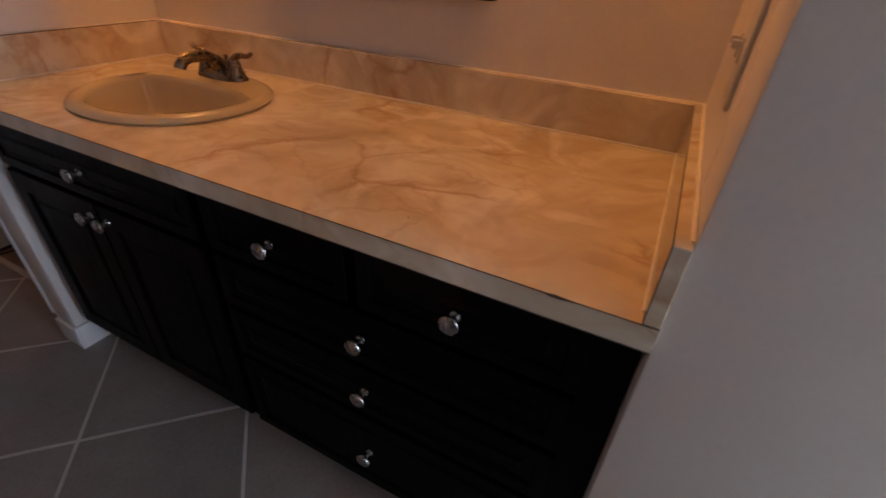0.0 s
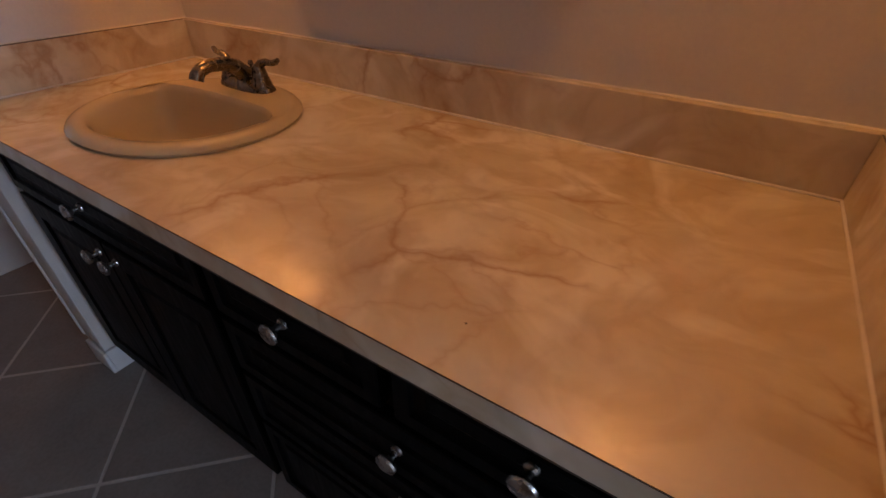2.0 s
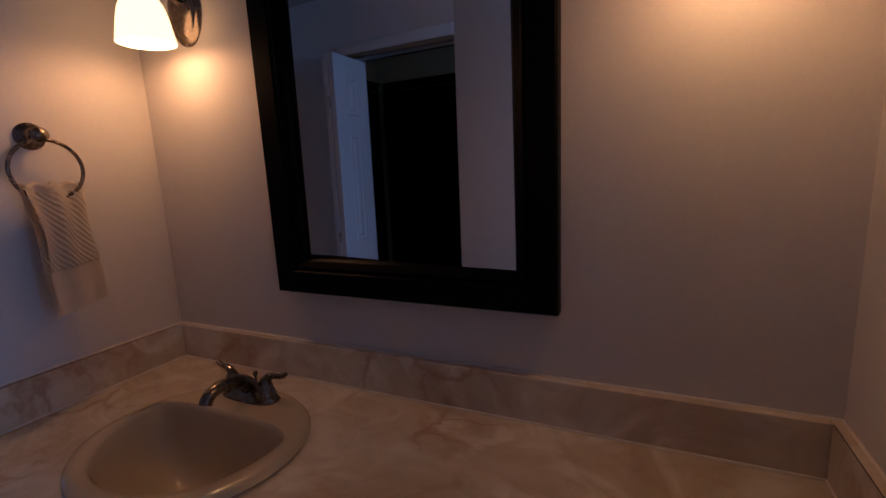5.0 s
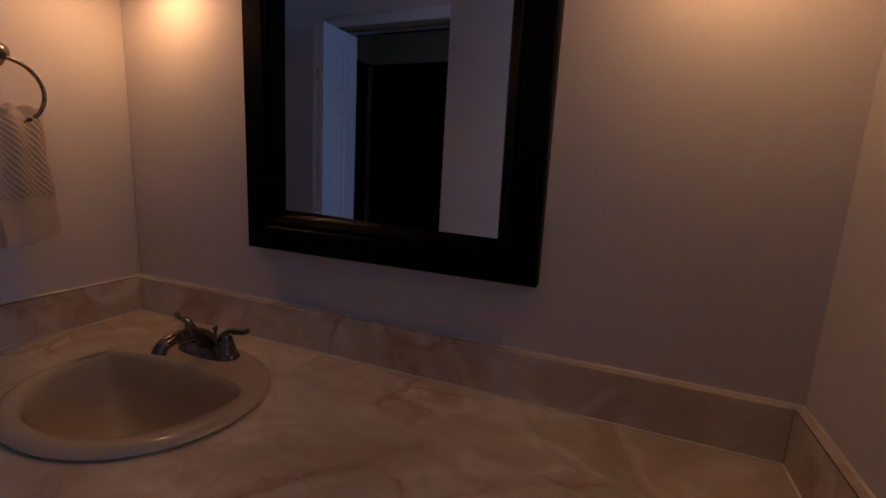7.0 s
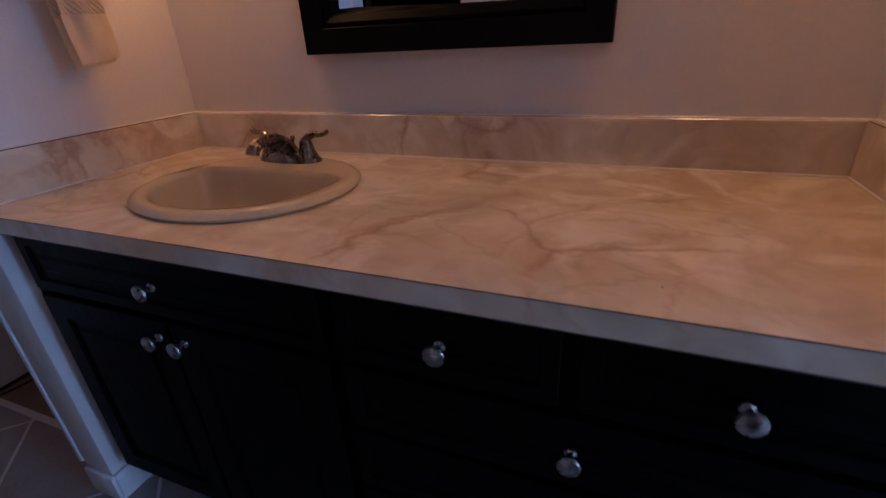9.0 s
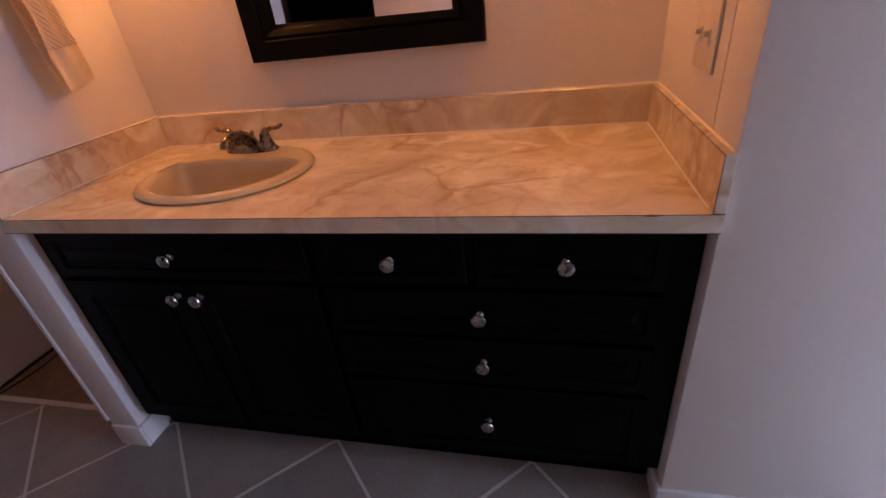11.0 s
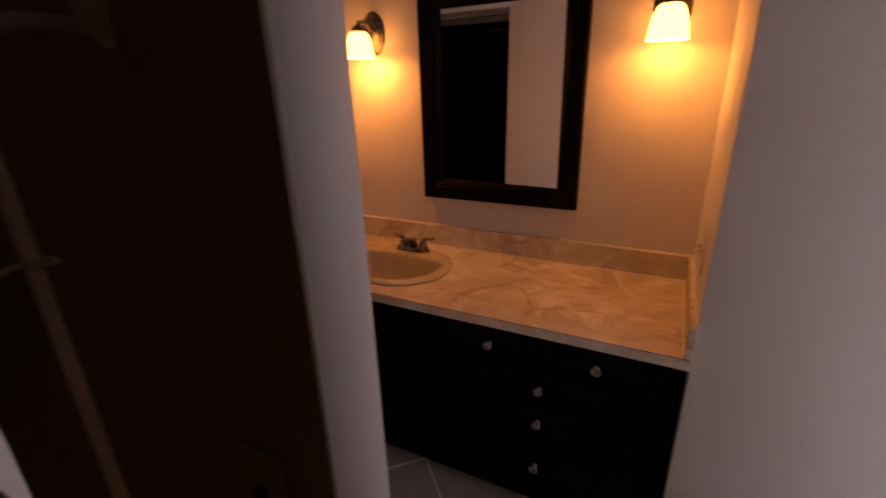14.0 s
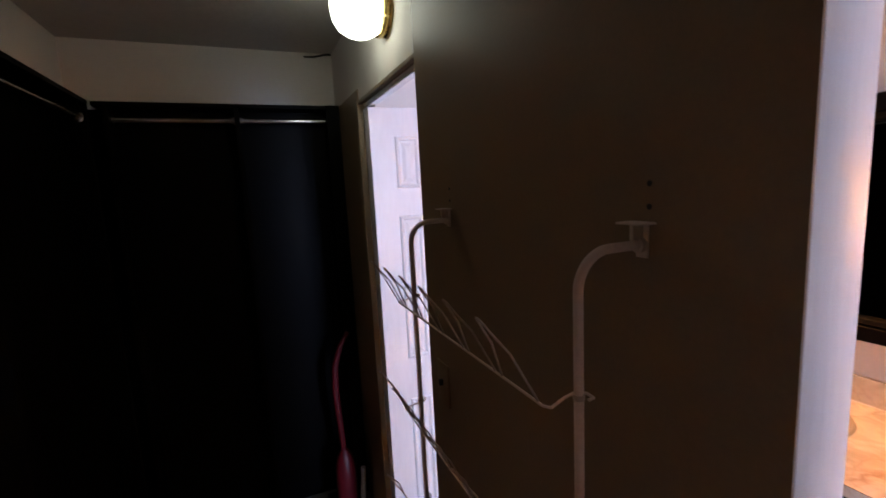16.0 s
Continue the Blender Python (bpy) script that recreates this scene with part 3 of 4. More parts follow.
def build_faucet():
    fx, fy, fz = -1.098, -0.136, TOP + 0.0125
    f = thing("faucet", (fx, fy, fz), "antique nickel two-handle centre-set faucet on the sink", "faucet")
    b = bmesh.new()
    n = 40
    rows = []
    for a, c, z in ((0.082, 0.029, 0.0), (0.082, 0.029, 0.006), (0.079, 0.026, 0.012), (0.068, 0.0215, 0.020), (0.056, 0.017, 0.024)):
        ring = []
        for k in range(n):
            t = 2 * math.pi * k / n
            p, q = math.cos(t), math.sin(t)
            ring.append(b.verts.new((fx + a * math.copysign(abs(p) ** 0.75, p), fy + c * math.copysign(abs(q) ** 0.75, q), fz + z)))
        rows.append(ring)
    for u, w in zip(rows, rows[1:]):
        for k in range(n):
            b.faces.new((u[k], u[(k + 1) % n], w[(k + 1) % n], w[k]))
    b.faces.new(rows[-1])
    part("base_plate", b, BRONZE, f)
    s = bmesh.new()
    path = [(fx, fy + 0.006, fz + 0.010), (fx, fy - 0.002, fz + 0.030), (fx, fy - 0.016, fz + 0.046), (fx, fy - 0.036, fz + 0.058), (fx, fy - 0.060, fz + 0.062), (fx, fy - 0.082, fz + 0.0625), (fx, fy - 0.099, fz + 0.058), (fx, fy - 0.109, fz + 0.050), (fx, fy - 0.113, fz + 0.041)]
    tube(s, path, [0.022, 0.020, 0.0172, 0.0150, 0.0138, 0.0132, 0.0132, 0.0136, 0.0140], 18)
    part("spout", s, BRONZE, f)
    r = bmesh.new()
    lathe(r, [(0.0028, 0.0), (0.0028, 0.026), (0.0052, 0.028), (0.0060, 0.033), (0.0045, 0.037), (0.0, 0.038)], (fx, fy + 0.020, fz + 0.018), n=12)
    part("lift_rod", r, BRONZE, f)
    for side in (-1, 1):
        hx = fx + side * 0.051
        h = bmesh.new()
        lathe(h, [(0.023, 0.010), (0.0225, 0.018), (0.0175, 0.032), (0.0145, 0.044), (0.0130, 0.050), (0.0085, 0.0555), (0.0, 0.057)], (hx, fy, fz), n=22)
        lev = [(hx - side * 0.004, fy, fz + 0.048), (hx + side * 0.010, fy + 0.002, fz + 0.060), (hx + side * 0.024, fy + 0.004, fz + 0.064), (hx + side * 0.038, fy + 0.006, fz + 0.063), (hx + side * 0.050, fy + 0.008, fz + 0.066), (hx + side * 0.057, fy + 0.009, fz + 0.071)]
        tube(h, lev, [0.0095, 0.0088, 0.0072, 0.0062, 0.0064, 0.0048], 12)
        part("handle", h, BRONZE, f)


def build_mirror():
    x0, x1, z0, z1 = -1.098, -0.417, 1.068, 1.924
    m = thing("wall_mirror_framed", (-0.757, 0.0, z0), "rectangular wall mirror in a wide black wooden frame", "mirror")
    w, yb, yf = 0.092, WALL_B - 0.001, -0.016
    # frame: profile (inset from the outer edge, depth in y), mitred at the corners
    prof = [(0.0, yb), (0.0, yf + 0.006), (0.004, yf), (0.052, yf + 0.003), (0.057, yf + 0.009), (0.064, yf + 0.004), (0.078, yf + 0.012), (0.084, yf + 0.020), (w, yf + 0.024), (w, yb)]
    bm = bmesh.new()
    loops = []
    for d, y in prof:
        loops.append([bm.verts.new(p) for p in ((x0 + d, y, z0 + d), (x1 - d, y, z0 + d), (x1 - d, y, z1 - d), (x0 + d, y, z1 - d))])
    for a, b in zip(loops, loops[1:]):
        for k in range(4):
            bm.faces.new((a[k], a[(k + 1) % 4], b[(k + 1) % 4], b[k]))
    part("frame", bm, FRAMEWOOD, m, smooth=False)
    g = boxed(x0 + w - 0.011, x1 - w + 0.011, 0.0075, 0.0095, z0 + w - 0.011, z1 - w + 0.011)
    lean = Matrix.Rotation(radians(-1.0), 3, "Z") @ Matrix.Rotation(radians(-0.45), 3, "X")
    bmesh.ops.rotate(g, cent=((x0 + x1) / 2, 0.0085, (z0 + z1) / 2), matrix=lean, verts=g.verts[:])
    part("glass", g, MIRROR, m, "clear silvered mirror glass", smooth=False)


def build_sconce(x, power):
    z = 1.765
    s = thing("wall_sconce", (x, WALL_B, z), "lit wall sconce with frosted bell shade and antique nickel plate", "wall lamp", "vanity sconces")
    p = bmesh.new()
    lathe(p, [(0.058, 0.0), (0.058, 0.004), (0.052, 0.009), (0.046, 0.010), (0.043, 0.014), (0.030, 0.018), (0.0, 0.019)], (x, WALL_B, z), Matrix.Rotation(radians(90), 3, "X"), 32, 1.0, 1.5)
    part("back_plate", p, BRONZE, s)
    a = bmesh.new()
    tube(a, [(x, WALL_B - 0.014, z + 0.010), (x, WALL_B - 0.045, z + 0.028), (x, WALL_B - 0.080, z + 0.040), (x, WALL_B - 0.105, z + 0.036), (x, WALL_B - 0.112, z + 0.018)], [0.009, 0.008, 0.008, 0.0085, 0.010], 12)
    lathe(a, [(0.0, 0.030), (0.018, 0.028), (0.027, 0.016), (0.030, 0.004), (0.030, 0.0)], (x, WALL_B - 0.112, z - 0.004), n=24)
    part("arm", a, BRONZE, s)
    g = bmesh.new()
    out = [(0.029, 0.0), (0.038, -0.008), (0.047, -0.026), (0.053, -0.050), (0.058, -0.080), (0.062, -0.102)]
    lathe(g, out + [(r - 0.003, h) for r, h in out[::-1]], (x, WALL_B - 0.112, z), n=36)
    part("shade", g, SHADE, s, "glowing frosted glass bell shade")
    b = bmesh.new()
    lathe(b, [(0.0, 0.0), (0.012, -0.004), (0.014, -0.020), (0.022, -0.040), (0.023, -0.052), (0.016, -0.066), (0.0, -0.072)], (x, WALL_B - 0.112, z - 0.006), n=18)
    part("bulb", b, BULB, s, "lit warm bulb")
    point_lamp("sconce_light", (x, WALL_B - 0.112, z - 0.094), power, WARM, 0.022)


def build_towel():
    mx, my, mz = WALL_L, -0.262, 1.462
    r = thing("towel_ring", (mx, my, mz), "antique nickel towel ring on the alcove wall", "towel ring")
    p = bmesh.new()
    rot = Matrix.Rotation(radians(90), 3, "Y")
    lathe(p, [(0.0, 0.0), (0.030, 0.0), (0.030, 0.004), (0.026, 0.008), (0.018, 0.012), (0.013, 0.020), (0.012, 0.034), (0.016, 0.040), (0.017, 0.047), (0.010, 0.054), (0.0, 0.056)], (mx, my, mz), rot, 24)
    part("mount", p, BRONZE, r)
    g = bmesh.new()
    R = 0.066
    cx, cz = mx + 0.047, mz - 0.010 - R
    tube(g, [(cx + 0.006 * math.sin(2 * math.pi * k / 48), my + R * math.sin(2 * math.pi * k / 48), cz + R * math.cos(2 * math.pi * k / 48)) for k in range(48)], 0.0042, 10, True)
    part("ring", g, BRONZE, r)
    # towel: a folded sheet over the ring's lowest point, corded above, plain below
    t = thing("hand_towel", (cx, my, cz - R), "cream terry hand towel draped over the ring", "towel")

    def leaf(name, side, length, spread, bottom):
        bm = bmesh.new()
        nu, nv = 72, 170
        grid = []
        for j in range(nv + 1):
            v = j / nv
            row = []
            for i in range(nu + 1):
                u = i / nu - 0.5
                wide = 0.122 - 0.010 * math.sin(math.pi * v) + (spread - 0.122) * v
                fold = 0.0085 * math.cos(u * 13 + 0.9) * (1 - v) ** 1.3 + 0.0030 * math.sin(u * 10 + 2 * v)
                z = cz - R + 0.028 - v * length + 0.004 * math.sin(u * 22 + 1) * (1 - v) ** 4 + 0.012 * (u + 0.5) * v
                x = cx + side * (0.0115 + 0.006 * math.sin(math.pi * min(1, v * 1.4))) + 0.040 * v - 0.30 * u * wide + fold
                cord = 0.0
                if 0.04 < v < bottom:
                    cord = 0.0022 * max(0, math.sin((-u * spread * 1.0 + fold * 0.3 + v * length * 0.80) * 2 * math.pi / 0.0125)) ** 0.7
                elif v > bottom:
                    cord = -0.0008
                y = my + u * wide  + 0.003 * math.sin(9 * v + 3 * u)
                row.append(bm.verts.new((x + (cord if side > 0 else -cord), y, z)))
            grid.append(row)
        for a, b in zip(grid, grid[1:]):
            for k in range(nu):
                bm.faces.new((a[k], a[k + 1], b[k + 1], b[k]))
        bmesh.ops.solidify(bm, geom=bm.faces[:], thickness=0.004 if side > 0 else -0.004)
        part(name, bm, TOWEL, t)
    leaf("front_fold", 1, 0.274, 0.118, 0.66)
    leaf("back_fold", -1, 0.284, 0.120, 0.66)
    loop = bmesh.new()
    top = []
    for k in range(17):
        a = math.pi * k / 16
        top.append((0.0135 * math.cos(a), 0.011 * math.sin(a)))
    rows = []
    for i in range(25):
        u = i / 24 - 0.5
        shift = cx - 0.30 * u * 0.122 + 0.0085 * math.cos(u * 13 + 0.9)
        rise = cz - R + 0.0275 + 0.004 * math.sin(u * 22 + 1)
        rows.append([loop.verts.new((shift + x, my + u * 0.122, rise + z)) for x, z in top])
    for a, b in zip(rows, rows[1:]):
        for k in range(16):
            loop.faces.new((a[k], a[k + 1], b[k + 1], b[k]))
    bmesh.ops.solidify(loop, geom=loop.faces[:], thickness=0.0045)
    part("top_fold", loop, TOWEL, t)


def build_switch():
    y, z = -0.320, 1.072
    s = thing("light_switch", (WALL_R, y, z), "ivory double switch plate on the alcove wall", "light switch")
    part("plate", boxed(WALL_R - 0.006, WALL_R - 0.0003, y - 0.058, y + 0.058, z - 0.058, z + 0.058, 0.0025), PLASTIC, s)
    for dy in (-0.023, 0.023):
        t = boxed(WALL_R - 0.0085, WALL_R - 0.0055, y + dy - 0.006, y + dy + 0.006, z - 0.013, z + 0.013, 0.001)
        box(t, WALL_R - 0.018, WALL_R - 0.008, y + dy - 0.0045, y + dy + 0.0045, z + 0.001, z + 0.010, 0.0015)
        part("toggle", t, PLASTIC, s)


# ---- folding closet doors ----
def leaf_mesh(x, y0, y1, z0, z1, t, m):
    """A moulded leaf in the plane x..x+t, with three raised panels on both faces."""
    bm = boxed(x, x + t, y0, y1, z0, z1, 0.002, 1)
    profile = ((0.0, 0.0), (0.003, 0.0045), (0.009, 0.0062), (0.014, 0.0045), (0.018, 0.0010), (0.026, 0.0010), (0.040, 0.0052), (0.043, 0.0055))
    for a, b in ((0.20, 0.785), (0.965, 1.576), (1.687, 1.894)):
        for face, d in ((x, -1), (x + t, 1)):
            loops = []
            for inset, h in profile:
                q0, q1, r0, r1, px = y0 + m + inset, y1 - m - inset, a + inset, b - inset, face + d * (h - 0.0002 if h == 0 else h)
                loops.append([bm.verts.new((px, q, r)) for q, r in ((q0, r0), (q1, r0), (q1, r1), (q0, r1))])
            for u, w in zip(loops, loops[1:]):
                for k in range(4):
                    f = (u[k], u[(k + 1) % 4], w[(k + 1) % 4], w[k])
                    bm.faces.new(f if d > 0 else f[::-1])
            bm.faces.new(loops[-1] if d > 0 else loops[-1][::-1])
    return bm


def build_folding_door(name, x_hinge, step, y0, width, margin, label):
    d = thing(name, (x_hinge, y0, 0.012), label, "folding door", "closet doors")
    for k in range(2):
        x = x_hinge + step * k * 0.038
        leaf = part("leaf", leaf_mesh(min(x, x + step * 0.034), y0, y0 + width, 0.014, 2.006, 0.034, margin), DOOR, d, smooth=False)
    h = bmesh.new()
    for z in (0.25, 1.0, 1.75):
        lathe(h, [(0.005, -0.03), (0.005, 0.03)], (x_hinge + step * 0.036, y0 + width + 0.004, z), n=10)
    part("hinge", h, STEEL, d)
    return d


# ---- closet ----
def rod_with_ends(name, a, b, group, label):
    r = thing(name, ((a[0] + b[0]) / 2, (a[1] + b[1]) / 2, (a[2] + b[2]) / 2), label, "closet rod", group)
    part("bar", tube(bmesh.new(), [a, b], 0.0135, 16), STEEL, r)
    d = (Vector(b) - Vector(a)).normalized()
    turn = d.to_track_quat("Z", "Y").to_matrix()
    for p, s in ((a, 1), (b, -1)):
        e = bmesh.new()
        lathe(e, [(0.0, 0.0), (0.026, 0.0), (0.026, 0.004), (0.019, 0.007), (0.0185, 0.016), (0.0138, 0.016)], p, turn if s > 0 else turn @ Matrix.Rotation(math.pi, 3, "X"), 18)
        part("end_cup", e, STEEL, r)


def build_closet():
    z = 2.112
    u = thing("closet_shelving", (FAR, -2.0, 0.0), "black wooden closet shelving against the end wall", "closet system")
    part("back_panel", boxed(FAR + 0.001, FAR + 0.012, BACK + 0.001, CL_F - 0.003, 0.0, z - 0.02), BLACKWOOD, u, smooth=False)
    part("top_board", boxed(FAR + 0.001, FAR + 0.105, -2.53, CL_F - 0.003, z - 0.019, z, 0.0015, 1), BLACKWOOD, u, smooth=False)
    for y in (CL_F - 0.030, -1.988, -2.497):
        part("upright", boxed(FAR + 0.0125, FAR + 0.105, y, y + 0.022, 0.0, z - 0.0195, 0.0015, 1), BLACKWOOD, u, smooth=False)
    part("front_stile", boxed(FAR + 0.105, FAR + 0.118, CL_F - 0.068, CL_F - 0.003, 0.0, z, 0.0015, 1), BLACKWOOD, u, smooth=False)
    w = thing("closet_shelving", (-2.0, BACK, 0.0), "black wooden closet shelving along the back wall", "closet system")
    part("back_panel", boxed(FAR + 0.12, -1.50, BACK + 0.001, BACK + 0.012, 0.0, z - 0.02), BLACKWOOD, w, smooth=False)
    part("top_board", boxed(FAR + 0.12, -1.50, BACK + 0.001, BACK + 0.105, z - 0.019, z, 0.0015, 1), BLACKWOOD, w, smooth=False)
    for x in (FAR + 0.13, -1.524):
        part("upright", boxed(x, x + 0.022, BACK + 0.0125, BACK + 0.105, 0.0, z - 0.0195, 0.0015, 1), BLACKWOOD, w, smooth=False)
    rod_with_ends("closet_rod", (FAR + 0.07, CL_F - 0.031, 2.04), (FAR + 0.07, -1.965, 2.04), "closet rods", "brushed steel closet rod under the top shelf")
    rod_with_ends("closet_rod", (FAR + 0.07, -1.989, 2.04), (FAR + 0.07, -2.474, 2.04), "closet rods", "brushed steel closet rod under the top shelf")
    rod_with_ends("closet_rod", (FAR + 0.153, BACK + 0.07, 2.04), (-1.525, BACK + 0.07, 2.04), "closet rods", "brushed steel closet rod under the top shelf")


def build_globe():
    x, z = -1.585, 2.252
    g = thing("closet_lamp", (x, CL_F, z), "lit white glass globe with a brass base over the opening", "wall lamp")
    rot = Matrix.Rotation(radians(90), 3, "X")
    b = bmesh.new()
    lathe(b, [(0.0, 0.0), (0.082, 0.0), (0.084, 0.006), (0.080, 0.014), (0.084, 0.020), (0.083, 0.030), (0.076, 0.034)], (x, CL_F, z), rot, 36)
    part("base", b, BRASS, g, "polished brass base ring")
    s = bmesh.new()
    lathe(s, [(0.074, 0.030), (0.080, 0.040), (0.090, 0.060), (0.095, 0.085), (0.091, 0.115), (0.076, 0.145), (0.050, 0.166), (0.020, 0.175), (0.0, 0.176)], (x, CL_F, z), rot, 36)
    part("globe", s, GLOBE, g, "glowing white glass globe")
    for k in range(3):
        a = radians(90 + 120 * k)
        t = bmesh.new()
        lathe(t, [(0.003, 0.0), (0.003, 0.010), (0.0055, 0.011), (0.0055, 0.016), (0.0, 0.017)], (x + 0.083 * math.cos(a), CL_F - 0.025, z + 0.083 * math.sin(a)), Vector((math.cos(a), 0, math.sin(a))).to_track_quat("Z", "Y").to_matrix(), 10)
        part("thumb_screw", t, BRASS, g)


def build_rack():
    """Two bent tubes on the brown panel, with wire shoe shelves clipped between them."""
    Y = CL_C - 0.0045
    out = Y - 0.098
    r = thing("shoe_rack", (-0.81, Y, 0.3), "white-coated metal shoe rack hung on the brown closet wall", "shoe rack")
    xs = (-1.092, -0.524)
    zt = 1.611
    for x in xs:
        t = bmesh.new()
        pts = [(x, Y - 0.002, zt), (x, out + 0.045, zt)] + [tuple(p) for p in arc((x, out + 0.045, zt - 0.045), 0.045, 90, 180, 10, (0, 1, 0), (0, 0, 1))][1:] + [(x, out, 1.2), (x, out, 0.5), (x, out, 0.22)]
        tube(t, pts, 0.0058, 16)
        part("tube", t, WIRE, r)
        b = boxed(x - 0.019, x + 0.019, Y - 0.026, Y, zt + 0.025, zt + 0.0275, 0.0008, 1)
        box(b, x - 0.009, x + 0.009, Y - 0.003, Y, zt - 0.016, zt + 0.025, 0.0008, 1)
        box(b, x - 0.003, x + 0.003, Y - 0.020, Y - 0.003, zt + 0.0059, zt + 0.025, 0.0008, 1)
        lathe(b, [(0.0058, 0.004), (0.0095, 0.004), (0.0095, 0.011), (0.0058, 0.011)], (x, Y, zt), Matrix.Rotation(radians(90), 3, "X"), 18)
        part("bracket", b, WIRE, r)
    w = 0.0019
    x0, x1 = xs
    front = out - 0.042
    for z in (1.435, 1.178, 0.920, 0.662):
        s = bmesh.new()
        clip = z + 0.007
        tube(s, [(x1 + 0.013, out + 0.003, clip), (x1 + 0.011, out + 0.012, clip), (x1, out + 0.0125, clip), (x1 - 0.010, out + 0.006, clip), (x1 - 0.009, out - 0.012, clip - 0.002), (x1 - 0.004, front + 0.006, z), (x1 - 0.012, front, z),
                 ((x0 + x1) / 2, front, z), (x0 + 0.012, front, z), (x0 + 0.004, front + 0.006, z), (x0 + 0.009, out - 0.012, clip - 0.002), (x0 + 0.010, out + 0.006, clip), (x0, out + 0.0125, clip), (x0 - 0.011, out + 0.012, clip), (x0 - 0.013, out + 0.003, clip)], w, 8)
        part("shelf_bar", s, WIRE, r)
        for x in xs:
            c = bmesh.new()
            lathe(c, [(0.0058, -0.004), (0.0070, -0.004), (0.0070, 0.003), (0.0058, 0.003)], (x, out, clip), n=16)
            part("clip", c, SHADED_WIRE, r)
        for k in range(6):
            cx = x0 + 0.002 + 0.0998 * k
            right, left = min(cx + 0.046, x1 - 0.013), max(cx - 0.036, x0 + 0.013)
            half = [(0.022, -0.022, 0.056), (0.012, -0.038, 0.078), (0.005, -0.050, 0.096), (0.002, -0.053, 0.099)]
            pts = [(left, front, z + w)] + [(cx - a, front + d, z + h) for a, d, h in half] + [(cx + a, front + d, z + h) for a, d, h in half[::-1]] + [(right, front, z + w)]
            part("wire_loop", tube(bmesh.new(), pts, w * 0.85, 7), SHADED_WIRE, r)
    holes = bmesh.new()
    for x in xs:
        for z in (1.656, 1.683):
            lathe(holes, [(0.0, 0.0), (0.0036, 0.0), (0.0036, 0.0008), (0.0, 0.0008)], (x + 0.008, Y, z), Matrix.Rotation(radians(90), 3, "X"), 10)
    h = finish("screw_hole", holes, BLACKPLASTIC, False)
    tagged(h, "dark unused screw holes in the brown panel", "screw hole", kind="structure")


def build_cable():
    c = thing("ceiling_cable", (FAR + 0.03, CL_F - 0.04, CEIL), "short dark cable end at the closet ceiling corner", "cable")
    b = bmesh.new()
    tube(b, [(FAR + 0.012, CL_F - 0.004, CEIL - 0.004), (FAR + 0.016, CL_F - 0.04, CEIL - 0.010), (FAR + 0.020, CL_F - 0.09, CEIL - 0.024), (FAR + 0.022, CL_F - 0.14, CEIL - 0.026)], [0.006, 0.0055, 0.005, 0.004], 8)
    part("sheath", b, BLACKPLASTIC, c)


def build_plates():
    Y = CL_C - 0.0042
    for x, z, label in ((-1.175, 1.172, "dark switch plate on the brown closet wall"), (-0.450, 1.150, "dark switch plate on the brown closet wall")):
        s = thing("switch_plate", (x, Y, z), label, "light switch", "closet switches")
        part("plate", boxed(x - 0.037, x + 0.037, Y - 0.006, Y, z - 0.058, z + 0.058, 0.002), BROWN, s)
        part("toggle", boxed(x - 0.005, x + 0.005, Y - 0.016, Y - 0.0055, z - 0.004, z + 0.012, 0.0015), BLACKPLASTIC, s)


def build_sweeper():
    """A red-handled stick cleaner standing in the dark corner."""
    x, y = FAR + 0.20, -1.625
    s = thing("stick_cleaner", (x, y, 0.0), "red stick cleaner with a white grip in the closet corner", "vacuum cleaner")
    h = bmesh.new()
    tube(h, [(x, y + 0.055, 0.97), (x, y + 0.012, 0.90), (x, y - 0.022, 0.80), (x, y - 0.030, 0.66), (x, y - 0.020, 0.48), (x, y - 0.012, 0.30)], [0.010, 0.014, 0.017, 0.018, 0.017, 0.015], 12)
    part("handle", h, RED, s)
    c = bmesh.new()
    lathe(c, [(0.0, 0.0), (0.045, 0.0), (0.055, 0.02), (0.055, 0.20), (0.042, 0.27), (0.018, 0.31), (0.0, 0.31)], (x, y - 0.012, 0.03), n=24)
    part("canister", c, RED, s)
    part("head", boxed(x - 0.10, x + 0.12, y - 0.11, y + 0.06, 0.0, 0.05, 0.012), BLACKPLASTIC, s)
    g = bmesh.new()
    tube(g, [(x + 0.02, y + 0.062, 0.01), (x + 0.02, y + 0.078, 0.22)], [0.016, 0.013], 12)
    part("grip", g, WHITEPLASTIC, s, "white plastic tube")


# ---- toilet room door ----
def build_toilet_room():
    d = thing("door_1", (-2.385, -0.06, 0.012), "beige painted toilet room door standing open", "door")
    tagged(d, kind="structure")
    part("leaf", boxed(-2.420, -2.385, -0.405, 0.340, 0.014, 2.01, 0.002), PAINT, d)
    part("sweep", boxed(-2.423, -2.382, -0.403, 0.338, 0.002, 0.016, 0.001), BLACKPLASTIC, d, "dark rubber door sweep")
    c = thing("power_cord", (-2.30, -0.30, 0.0), "black power cord on the toilet room floor", "cord")
    b = bmesh.new()
    tube(b, [(-2.36, -0.42, 0.004), (-2.345, -0.36, 0.004), (-2.33, -0.28, 0.0045), (-2.335, -0.16, 0.004), (-2.32, 0.0, 0.004), (-2.31, 0.25, 0.004)], 0.0035, 8)
    part("cable", b, BLACKPLASTIC, c)


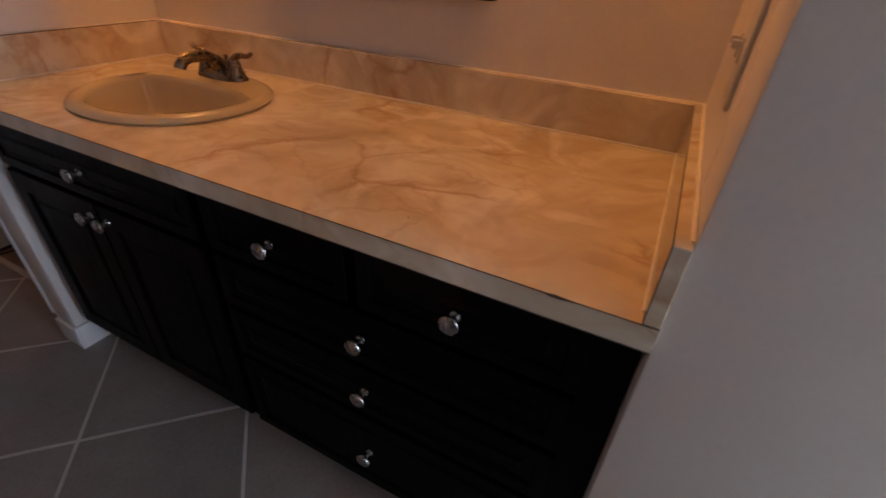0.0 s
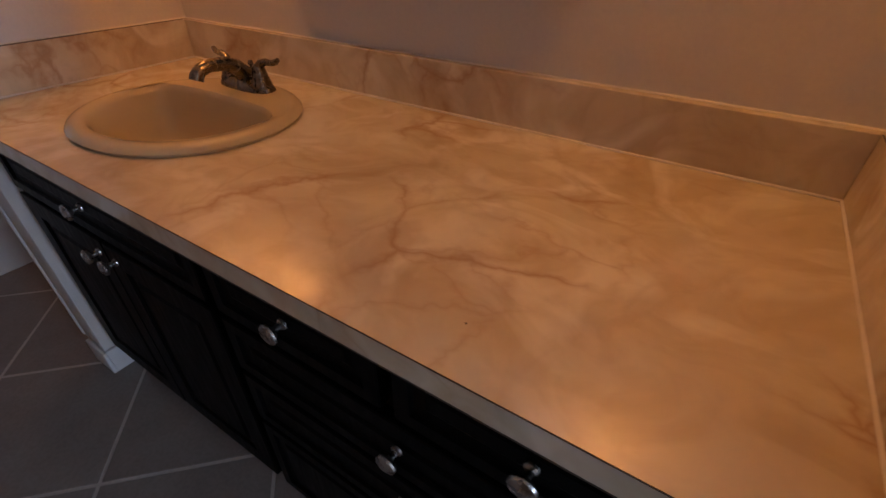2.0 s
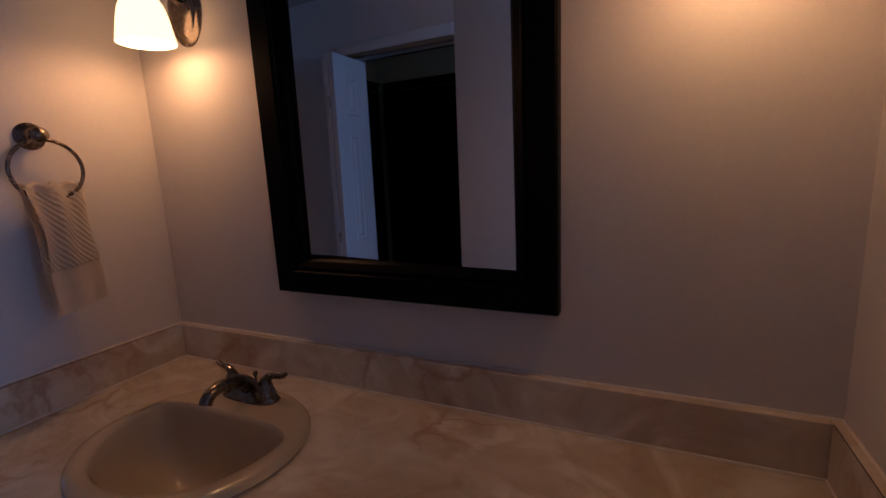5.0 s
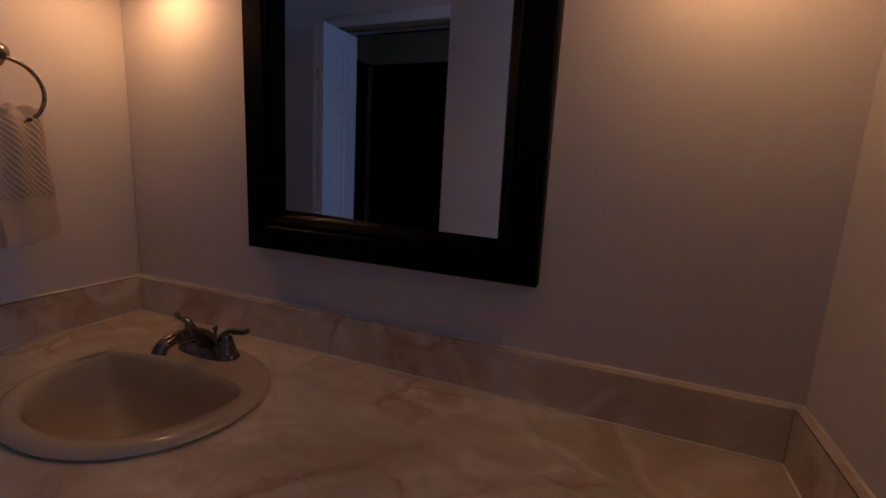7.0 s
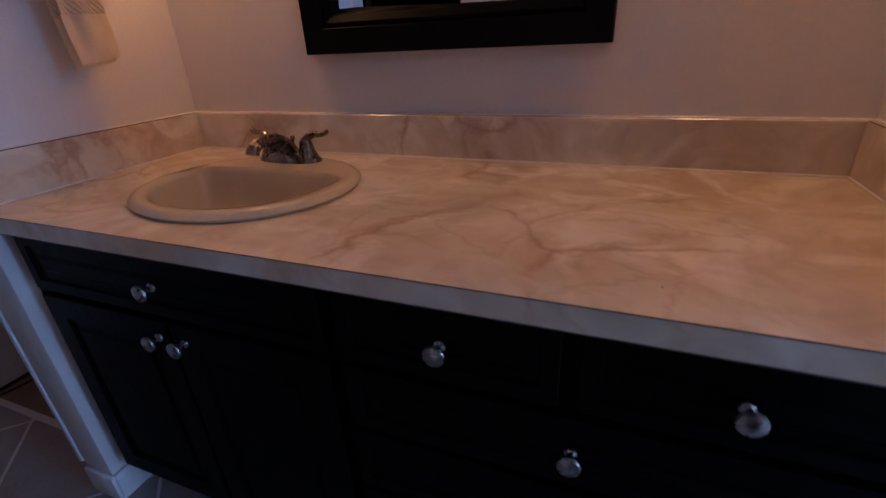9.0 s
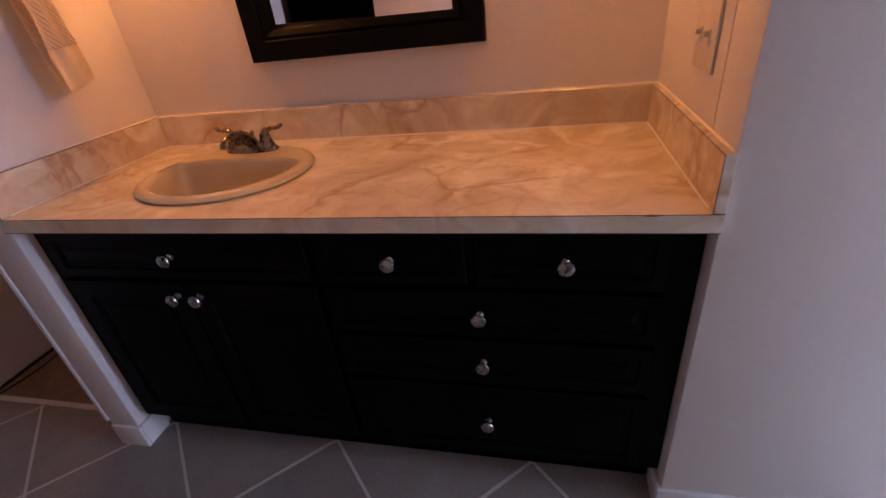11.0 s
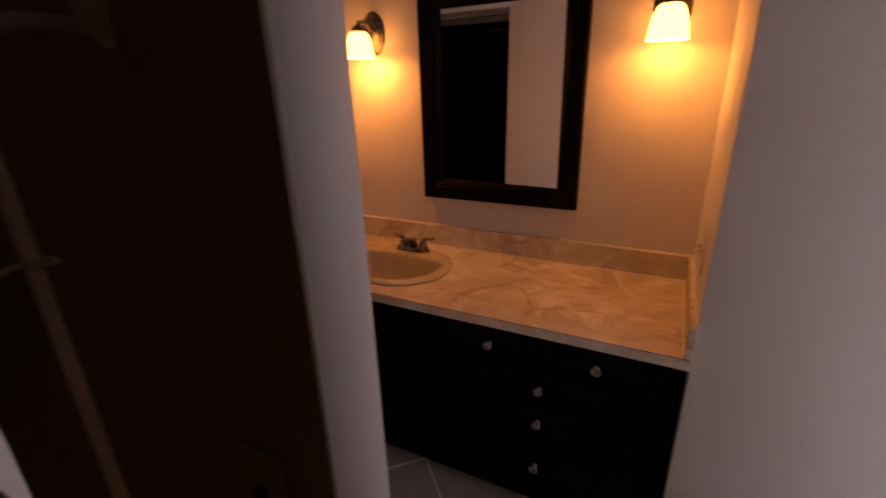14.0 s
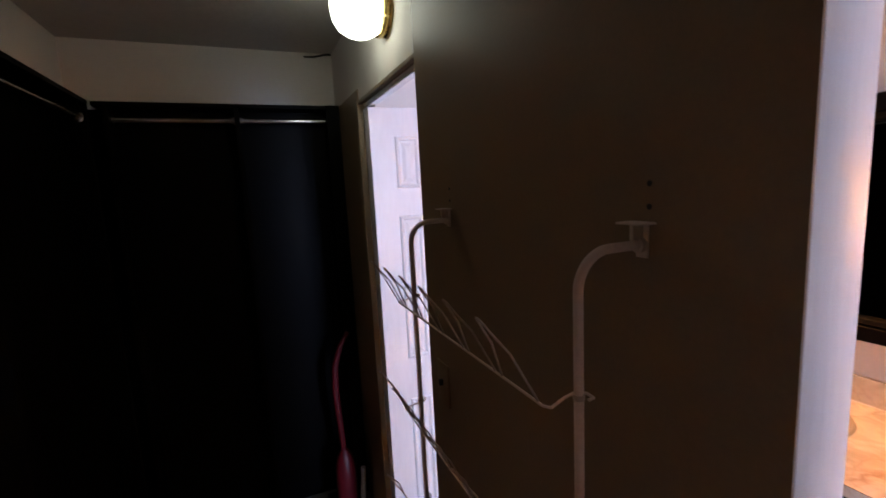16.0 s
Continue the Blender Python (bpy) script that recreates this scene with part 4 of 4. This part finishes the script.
# ---- floors, with each tile a piece ----
def clip_poly(poly, axis, limit, keep_low):
    out = []
    for i, p in enumerate(poly):
        q = poly[(i + 1) % len(poly)]
        inside_p = (p[axis] <= limit) == keep_low
        inside_q = (q[axis] <= limit) == keep_low
        if inside_p:
            out.append(p)
        if inside_p != inside_q:
            k = (limit - p[axis]) / (q[axis] - p[axis])
            out.append((p[0] + k * (q[0] - p[0]), p[1] + k * (q[1] - p[1])))
    return out


def build_floor():
    base = structure("floor", boxed(FAR, 1.35, BACK, WALL_B, -0.06, -0.0012), GROUT, "taupe diagonal floor tiles with pale grout", "floor")
    structure("floor_toilet_room", boxed(LEFT, WALL_L - 0.12, END + 0.115, 1.3, -0.05, 0.001), VINYL, "brown stone-pattern vinyl floor", "floor")
    b = boxed(1.35, 4.3, -3.08, 1.5, -0.06, 0.004)
    box(b, 0.75, 1.35, -0.40, 1.5, -0.0010, 0.004)
    structure("floor_bedroom", b, CARPET, "beige bedroom carpet", "floor")
    structure("threshold", boxed(LEFT + 0.06, WALL_L - 0.13, END + 0.10, END + 0.122, -0.02, 0.004, 0.002), GROUT, "pale threshold strip", "threshold")
    H, gap = 0.3025, 0.0085
    r = H - gap * math.sqrt(2) / 2
    shared = None
    limits = ((0, FAR, False), (0, 1.35, True), (1, -2.635, False), (1, -0.40, True))
    for i in range(-12, 13):
        for j in range(-12, 13):
            cx, cy = -0.900 + (i + j + 1) * H, -0.453 + (i - j) * H
            diamond = [(cx + r, cy), (cx, cy + r), (cx - r, cy), (cx, cy - r)]
            poly = diamond
            for axis, limit, low in limits:
                if poly:
                    poly = clip_poly(poly, axis, limit, low)
            if len(poly) < 3 or abs(sum(p[0] * q[1] - q[0] * p[1] for p, q in zip(poly, poly[1:] + poly[:1]))) < 0.002:
                continue
            whole = poly == diamond
            if whole and shared:
                data = shared
            else:
                bm = bmesh.new()
                local = [(p[0] - cx, p[1] - cy) for p in poly]
                top = [bm.verts.new((x * 0.992, y * 0.992, 0.0)) for x, y in local]
                mid = [bm.verts.new((x, y, -0.0014)) for x, y in local]
                low_ring = [bm.verts.new((x, y, -0.009)) for x, y in local]
                bm.faces.new(top)
                for a, b in ((top, mid), (mid, low_ring)):
                    for k in range(len(a)):
                        bm.faces.new((b[k], b[(k + 1) % len(a)], a[(k + 1) % len(a)], a[k]))
                bmesh.ops.recalc_face_normals(bm, faces=bm.faces[:])
                data = bpy.data.meshes.new("tile")
                bm.to_mesh(data)
                bm.free()
                data.materials.append(TILE)
                if whole:
                    shared = data
            ob = new("tile", data)
            ob.location = (cx, cy, 0)
            ob.parent = base


build_shell()
build_trim()
build_counter()
build_vanity()
build_sink()
build_faucet()
build_mirror()
build_sconce(-1.335, SCONCE_LEFT)
build_sconce(-0.166, SCONCE_RIGHT)
build_towel()
build_switch()
build_folding_door("folding_door", O1[0] + 0.078, 1, -1.506, 0.300, 0.100, "white panelled folding closet door standing folded open")
build_folding_door("folding_door", O2[1] - 0.030, -1, -1.490, 0.349, 0.068, "white panelled folding closet door standing folded in shade")
build_closet()
build_globe()
build_rack()
build_plates()
build_cable()
build_sweeper()
build_toilet_room()
build_floor()
